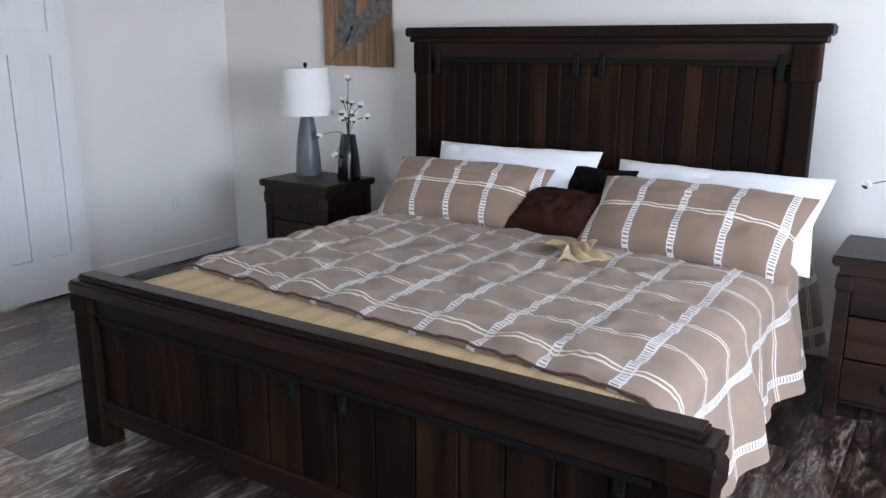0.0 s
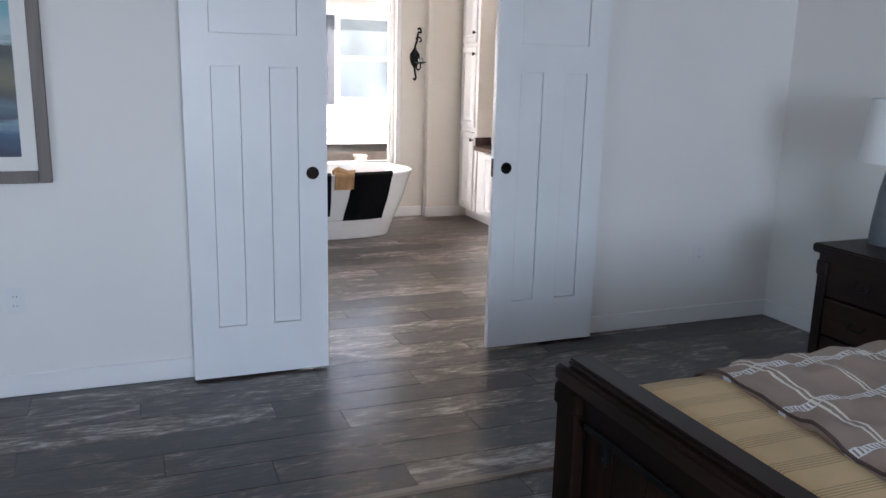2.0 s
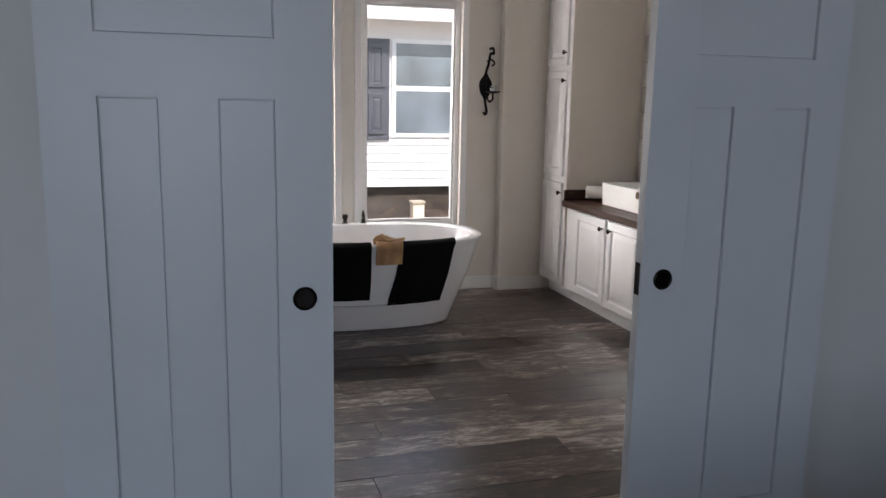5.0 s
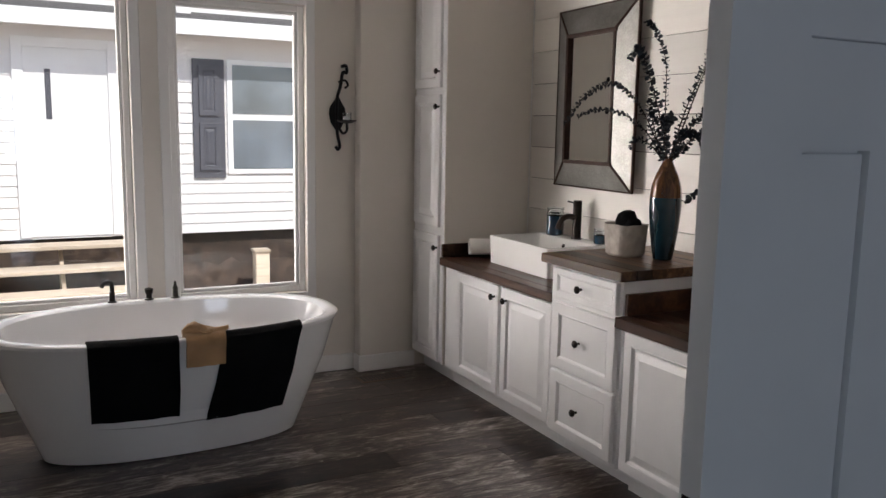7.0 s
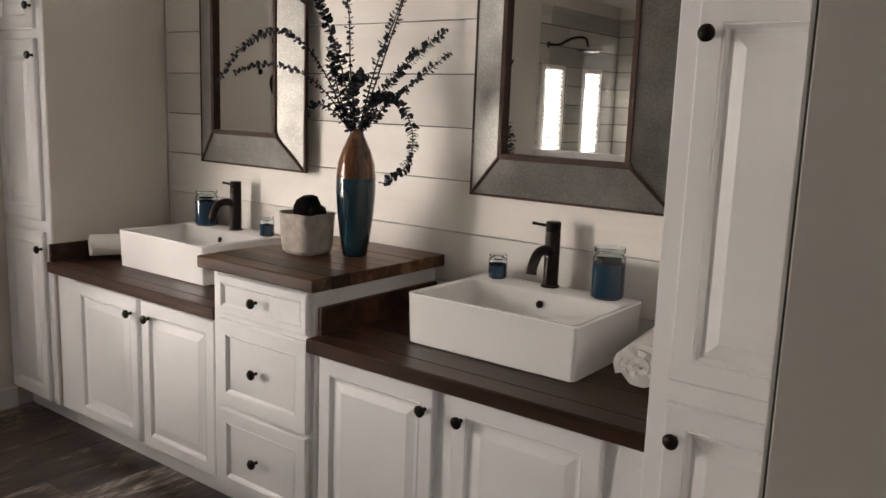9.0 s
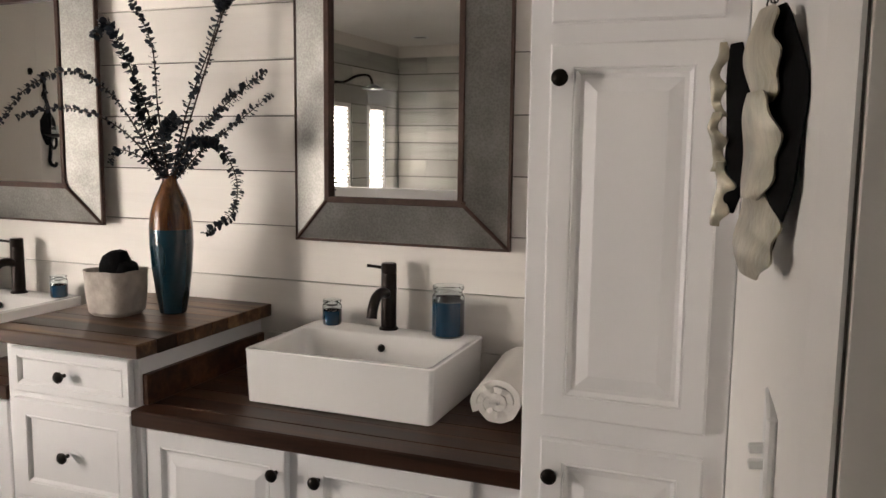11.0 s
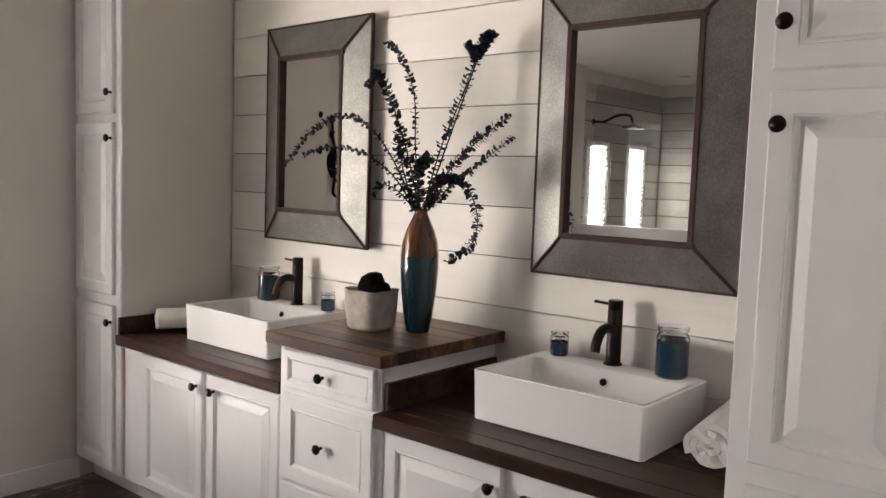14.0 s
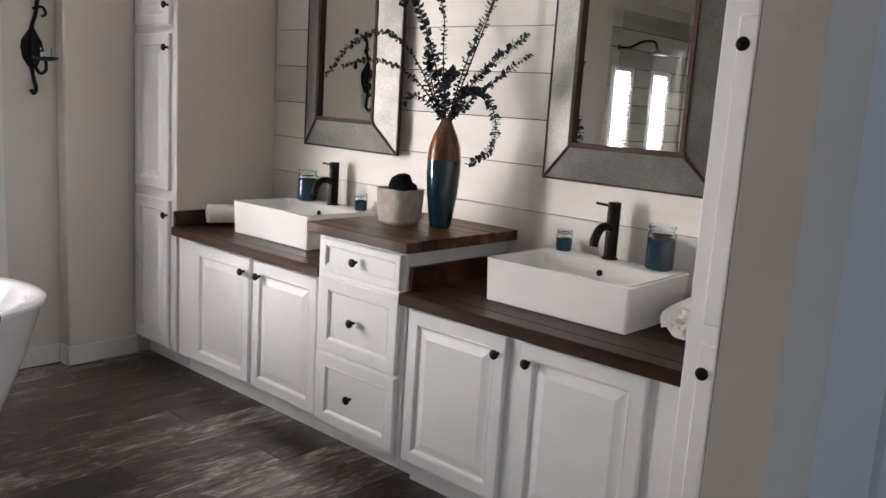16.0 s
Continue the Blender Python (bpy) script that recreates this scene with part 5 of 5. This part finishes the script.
def pillow_mesh(w, h, d, uvs=1.0, seed=0):
    b = bmesh.new()
    lay = b.loops.layers.uv.new("UVMap")
    n, m = 26, 20
    for side in (1, -1):
        g = []
        for i in range(n + 1):
            row = []
            for j in range(m + 1):
                u, v = 2 * i / n - 1, 2 * j / m - 1
                e = ((1 - abs(u) ** 2.6) * (1 - abs(v) ** 2.6)) ** 0.5
                k = 1 - 0.10 * (1 - abs(u)) * v * v
                l = 1 - 0.085 * (1 - abs(v)) * u * u
                wr = 0.024 * noise.noise(Vector((u * 3 + seed, v * 4, side))) * e + 0.015 * noise.noise(Vector((u * 7 + seed, v * 8, side))) * e
                row.append(b.verts.new((u * w / 2 * l, v * h / 2 * k, side * (d / 2 * e + wr) + 0.001 * side)))
            g.append(row)
        for i in range(n):
            for j in range(m):
                q = (g[i][j], g[i + 1][j], g[i + 1][j + 1], g[i][j + 1])
                f = b.faces.new(q if side > 0 else q[::-1])
                f.smooth = True
                for lp in f.loops:
                    lp[lay].uv = (lp.vert.co.x * uvs, lp.vert.co.y * uvs)
    bmesh.ops.remove_doubles(b, verts=b.verts, dist=0.0025)
    return b


def pillow(x, y, z, w, h, d, lean, turn, material, label, seed, roll=0.0, group=""):
    p = part("pillow", pillow_mesh(w, h, d, 1.0, seed), material, None, "", True, Matrix.Translation((x, y, z)) @ Matrix.Rotation(radians(turn), 4, "Z") @ Matrix.Rotation(radians(lean), 4, "X") @ Matrix.Rotation(radians(roll), 4, "Z"))
    return tagged(p, label, "pillow", group)


pillow(-1.44, 3.66, 0.785, 0.92, 0.44, 0.24, 60, 3, SHEET, "white cotton sleeping pillow leaning on the headboard", 5, 0, "white pillows")
pillow(-0.42, 3.62, 0.765, 0.98, 0.44, 0.22, 57, -6, SHEET, "white cotton sleeping pillow leaning on the headboard", 6, 0, "white pillows")
pillow(-1.56, 3.40, 0.765, 0.88, 0.39, 0.23, 46, 2, SHAM, "taupe plaid pillow sham", 1, 0, "plaid shams")
pillow(-0.41, 3.32, 0.765, 0.92, 0.42, 0.23, 42, -6, SHAM, "taupe plaid pillow sham", 2, 0, "plaid shams")
pillow(-1.01, 3.36, 0.735, 0.46, 0.28, 0.17, 34, -4, BROWNPILE, "dark brown plush oblong accent pillow", 3)
pillow(-0.90, 3.62, 0.750, 0.42, 0.38, 0.18, 62, 0, BLACKPILE, "near-black plush square pillow", 4)
knot = thing("gauze_scarf", (-0.73, 2.95, 0.668), "crumpled straw-coloured gauze scarf on the comforter", "scarf")
part("gauze", moved(sheet(30, 30, lambda u, v: ((u - 0.5) * 0.22 * (0.42 + 0.6 * abs(2 * v - 1)), (v - 0.5) * 0.30 + 0.02 * math.sin(u * 9), 0.014 + 0.030 * abs(math.sin(u * 8 + v * 3)) * (1 - 0.6 * abs(2 * v - 1)) + 0.01 * noise.noise(Vector((u * 5, v * 5, 3)))), 0.003), Matrix.Rotation(radians(35), 4, "Z")), STRAW, knot, "", True)


# ---- nightstands, lamp, vases, wall art ----
def nightstand(x, y0, label):
    n = thing("nightstand", (x, y0, 0), label, "nightstand", "nightstands")
    hw2, d, top = 0.275, 0.45, 0.692
    part("top", solid(-hw2, hw2, 0, d, top - 0.042, top, 0.008, 2), STANDWOOD, n)
    part("apron", solid(-hw2 + 0.03, hw2 - 0.03, 0.018, d - 0.01, top - 0.075, top - 0.042, 0.003), STANDWOOD, n)
    for s in (-1, 1):
        for yy in (0.022, d - 0.062):
            part("leg", solid(s * (hw2 - 0.052) - 0.026, s * (hw2 - 0.052) + 0.026, yy, yy + 0.05, 0, top - 0.075, 0.004), STANDWOOD, n)
        part("side_panel", solid(s * (hw2 - 0.045) - 0.008, s * (hw2 - 0.045) + 0.008, 0.06, d - 0.05, 0.09, top - 0.075, 0.002), STANDWOOD, n)
        part("bracket", solid(s * (hw2 - 0.052) - 0.032, s * (hw2 - 0.052) + 0.032, 0.014, 0.074, top - 0.145, top - 0.075, 0.008), STANDWOOD, n)
    part("back", solid(-hw2 + 0.06, hw2 - 0.06, d - 0.03, d - 0.018, 0.09, top - 0.075, 0), STANDWOOD, n)
    for z0, z1 in ((0.095, 0.265), (0.275, 0.445), (0.455, 0.635)):
        dr = part("drawer", solid(-hw2 + 0.080, hw2 - 0.080, 0.030, 0.20, z0, z1, 0.004), STANDWOOD, n)
        part("handle", tube(smooth_path([(-0.04, 0.032, (z0 + z1) / 2 + 0.01), (-0.03, 0.010, (z0 + z1) / 2 - 0.012), (0.03, 0.010, (z0 + z1) / 2 - 0.012), (0.04, 0.032, (z0 + z1) / 2 + 0.01)], 5), 0.0045, 8), IRON, dr, "dark bail handle", True)
    part("bottom", solid(-hw2 + 0.05, hw2 - 0.05, 0.04, d - 0.03, 0.075, 0.09, 0.002), STANDWOOD, n)


nightstand(-2.800, 3.500, "dark brown three-drawer nightstand beside the bed")
nightstand(0.405, 3.420, "dark brown three-drawer nightstand beside the bed")
NT = 0.6925
lamp = thing("table_lamp", (-2.935, 3.800, NT), "grey ceramic table lamp with white drum shade", "lamp")
part("base", lathe([(0.078, 0), (0.080, 0.006), (0.074, 0.12), (0.062, 0.24), (0.044, 0.34), (0.034, 0.372), (0.010, 0.378)], 36), LAMPGREY, lamp, "grey ceramic", True)
part("neck", lathe([(0.010, 0.375), (0.010, 0.43), (0.016, 0.435), (0.016, 0.48), (0.005, 0.485), (0.005, 0.655), (0.011, 0.662), (0.013, 0.672), (0.009, 0.684), (0.002, 0.686)], 16), BRONZE, lamp, "", True)
part("shade", lathe([(0.165, 0.372), (0.138, 0.652), (0.1355, 0.652), (0.1625, 0.372)], 44, False, False), SHADE, lamp, "white drum shade", True)
for k in range(3):
    part("spoke", tube([(0, 0, 0.648), (0.137 * math.cos(k * 2.094), 0.137 * math.sin(k * 2.094), 0.648)], 0.002, 6), BRONZE, lamp)


def cotton_vase(x, y, label, seed):
    v = thing("cotton_vase", (x, y, NT), label, "vase", "vases of cotton stems")
    part("vessel", loft([rounded_rect(2 * r, 2 * r, r * 0.45, z, 4) for r, z in ((0.056, 0), (0.060, 0.006), (0.052, 0.13), (0.036, 0.265), (0.034, 0.268), (0.030, 0.262), (0.034, 0.20))]), BLACKGLAZE, v, "glossy black glaze", True)
    rng = random.Random(seed)
    for tip in ((0.01, 0.0, 0.60), (-0.05, 0.02, 0.47), (0.05, -0.02, 0.46), (0.125, -0.03, 0.45), (0.13, 0.02, 0.38), (-0.02, -0.04, 0.40), (-0.19, -0.05, 0.255), (0.02, 0.03, 0.42), (-0.04, -0.08, 0.15)):
        t = Vector(tip)
        path = smooth_path([(0, 0, 0.25), (t.x * 0.35, t.y * 0.35, 0.25 + 0.5 * (t.z - 0.25) + 0.03), t], 5)
        part("twig", tube(path, 0.0022, 5), BARK, v)
        spots = [t] + ([path[len(path) // 2] + Vector((rng.uniform(-0.02, 0.02), rng.uniform(-0.02, 0.02), 0.01))] if t.z > 0.3 else [])
        for c in spots:
            bm = bmesh.new()
            for q in range(4):
                bmesh.ops.create_icosphere(bm, subdivisions=1, radius=0.0145, matrix=Matrix.Translation(c + Vector((rng.uniform(-0.011, 0.011), rng.uniform(-0.011, 0.011), rng.uniform(-0.007, 0.011)))))
            part("boll", bm, COTTON, v, "white cotton boll", True)
            part("husk", moved(lathe([(0.003, -0.018), (0.016, -0.008), (0.018, -0.002), (0.004, -0.006)], 7), Matrix.Translation(c)), BARK, v)


cotton_vase(-2.610, 3.800, "black vase of white cotton stems", 1)
cotton_vase(0.385, 3.680, "black vase of white cotton stems", 2)


def pallet_art(x0, x1, z0, z1, label, seed):
    a = thing("wood_plank_art", ((x0 + x1) / 2, YH, z0), label, "wall art", "plank wall art")
    w, h, n = x1 - x0, z1 - z0, 6
    rng = random.Random(seed)
    part("batten", solid(-w / 2 + 0.04, w / 2 - 0.04, -0.012, -0.001, h * 0.2, h * 0.26, 0), PALLET, a)
    part("batten", solid(-w / 2 + 0.04, w / 2 - 0.04, -0.012, -0.001, h * 0.75, h * 0.81, 0), PALLET, a)
    for k in range(n):
        p0, p1 = -w / 2 + w * k / n, -w / 2 + w * (k + 1) / n
        part("board", solid(p0 + 0.001, p1 - 0.001, -0.030 + rng.uniform(-0.002, 0.002), -0.012, rng.uniform(-0.004, 0.004), h + rng.uniform(-0.004, 0.004), 0.002), PALLET, a)
    stems = ([(-0.42, 0.05), (-0.15, 0.28), (0.12, 0.52), (0.42, 0.80)], [(-0.36, 0.12), (-0.22, 0.36), (-0.12, 0.62), (-0.08, 0.92)])
    for si, stem in enumerate(stems):
        path = smooth_path([(p * w, -0.034, q * h) for p, q in stem], 6)
        part("zinc_stem", tube(path, 0.004, 6), ZINCLEAF, a)
        for k in range(5, len(path) - 1):
            d = Vector(path[k + 1]) - Vector(path[k])
            for side in (-1, 1):
                ang = math.atan2(d.z, d.x) - math.pi / 2 + side * rng.uniform(0.5, 0.8)
                ln, wd = rng.uniform(0.085, 0.12), rng.uniform(0.020, 0.028)
                pts = [(e * wd * math.sin(math.pi * q / 6), ln * q / 6) for e, qs in ((1, range(7)), (-1, range(5, 0, -1))) for q in qs]
                ring = [(path[k][0] + p * math.cos(ang) - q * math.sin(ang), path[k][2] + p * math.sin(ang) + q * math.cos(ang)) for p, q in pts]
                y = -0.034 - 0.0015 * ((k + si * 2 + (side > 0)) % 5)
                if all(abs(p) < w / 2 + 0.02 and q < h + 0.02 for p, q in ring):
                    part("zinc_leaf", loft([[(p, y + 0.003, q) for p, q in ring], [(p, y, q) for p, q in ring]]), ZINCLEAF, a, "grey metal leaf")


pallet_art(-3.095, -2.548, 1.35, 1.838, "reclaimed wood plank art with metal leaves", 1)
pallet_art(0.350, 0.897, 1.35, 1.838, "reclaimed wood plank art with metal leaves", 2)


# ---- pieces of walls and floor ----
ship = thing("shiplap_cladding", (-5.94, YV, 0.70), "white horizontal shiplap boards", "wall", kind="structure")
part("backing", solid(-1.33, 1.32, 0.004, 0.011, 0.0, H - 0.71, 0), GAP, ship, "dark gaps between boards")
me = as_mesh("board", solid(-1.325, 1.32, -0.012, 0.0035, 0.0015, 0.1745, 0.0012), SHIP)
for k in range(10):
    piece("board", me, ship, Matrix.Translation((0, 0, -0.058 + 0.1765 * k)))
tshow = thing("shower_tile", (-6.989, -0.95, 0.0), "whitewashed plank tile in a running bond", "tile", kind="structure")
part("grout", solid(-0.75, 1.0, 0.0005, 0.005, 0.0, 2.2, 0), GROUT, tshow)
bm = bmesh.new()
for y0, y1, z0, z1 in ((0.005, 1.49, 0.0, 0.92), (0.005, 1.49, 1.86, 2.22), (0.005, 0.27, 0.92, 1.86), (0.65, 0.93, 0.92, 1.86), (1.33, 1.49, 0.92, 1.86)):
    solid(-0.752, -0.747, y0, y1, z0, z1, 0, 1, bm)
part("grout", bm, GROUT, tshow)
me = as_mesh("tile", solid(0, 0.603, 0.005, 0.012, 0, 0.157, 0.0015), TILEX)
for r in range(14):
    for c in range(3):
        x = -0.74 + 0.606 * c - (0.30 if r % 2 else 0.0)
        if x > -0.75 and x + 0.603 < 1.08:
            piece("tile", me, tshow, Matrix.Translation((x, 0, 0.005 + 0.165 * r)))
half_tile = as_mesh("tile", solid(0, 0.303, 0.005, 0.012, 0, 0.157, 0.0015), TILEX)
for r in range(1, 14, 2):
    piece("tile", half_tile, tshow, Matrix.Translation((-0.74, 0, 0.005 + 0.165 * r)))
shapes = {}
for r in range(14):
    runs = ((0.014, 0.27), (0.653, 0.927), (1.333, 1.487)) if 6 <= r <= 10 else ((0.014, 0.62), (0.623, 1.22), (1.223, 1.487)) if r % 2 else ((0.014, 0.32), (0.323, 0.92), (0.923, 1.487))
    for y0, y1 in runs:
        w = round(y1 - y0, 3)
        if w not in shapes:
            shapes[w] = as_mesh("tile", solid(-0.747, -0.741, 0, w, 0, 0.157, 0.0015), TILE)
        piece("tile", shapes[w], tshow, Matrix.Translation((0, y0, 0.005 + 0.165 * r)))
board = as_mesh("siding_board", loft([[(x, y, z) for x, z in ((-0.028, 0.0), (0.004, 0.0), (-0.008, 0.112), (-0.028, 0.112))] for y in (-7.0, 9.0)]), SIDING)
for k in range(20):
    piece("siding_board", board, house, Matrix.Translation((-0.001, 0, 1.0 + 0.11 * k)))
PW, PL = 0.178, 1.22
plank = as_mesh("plank", solid(-PW / 2 + 0.0007, PW / 2 - 0.0007, -PL / 2 + 0.0007, PL / 2 - 0.0007, -0.0065, 0.0, 0.0012), FLOORVINYL)
rest = bmesh.new()
count = 0
rngf = random.Random(8)
col = 0
x = XO + 0.02 + PW / 2
while x < 3.3:
    off = (0.41 * col) % PL + rngf.uniform(-0.08, 0.08)
    y = -2.3 + off - PL / 2
    while y < 4.28 + PL / 2:
        south = -0.95 if x < -4.13 else -2.30
        lo, hi = max(south, y - PL / 2), min(4.30, y + PL / 2)
        whole = hi - lo > PL - 0.001
        if whole and -7.7 < x < 0.6 and y > -0.3 and count < 300:
            piece("plank", plank, floor, Matrix.Translation((x, y, 0.0)))
            count += 1
        elif hi - lo > 0.01:
            solid(x - PW / 2 + 0.0007, x + PW / 2 - 0.0007, lo + 0.0007, hi - 0.0007, -0.0065, 0.0, 0, 1, rest)
        y += PL
    x += PW
    col += 1
tagged(part("plank_rest", rest, FLOORVINYL, floor), kind="stuff")
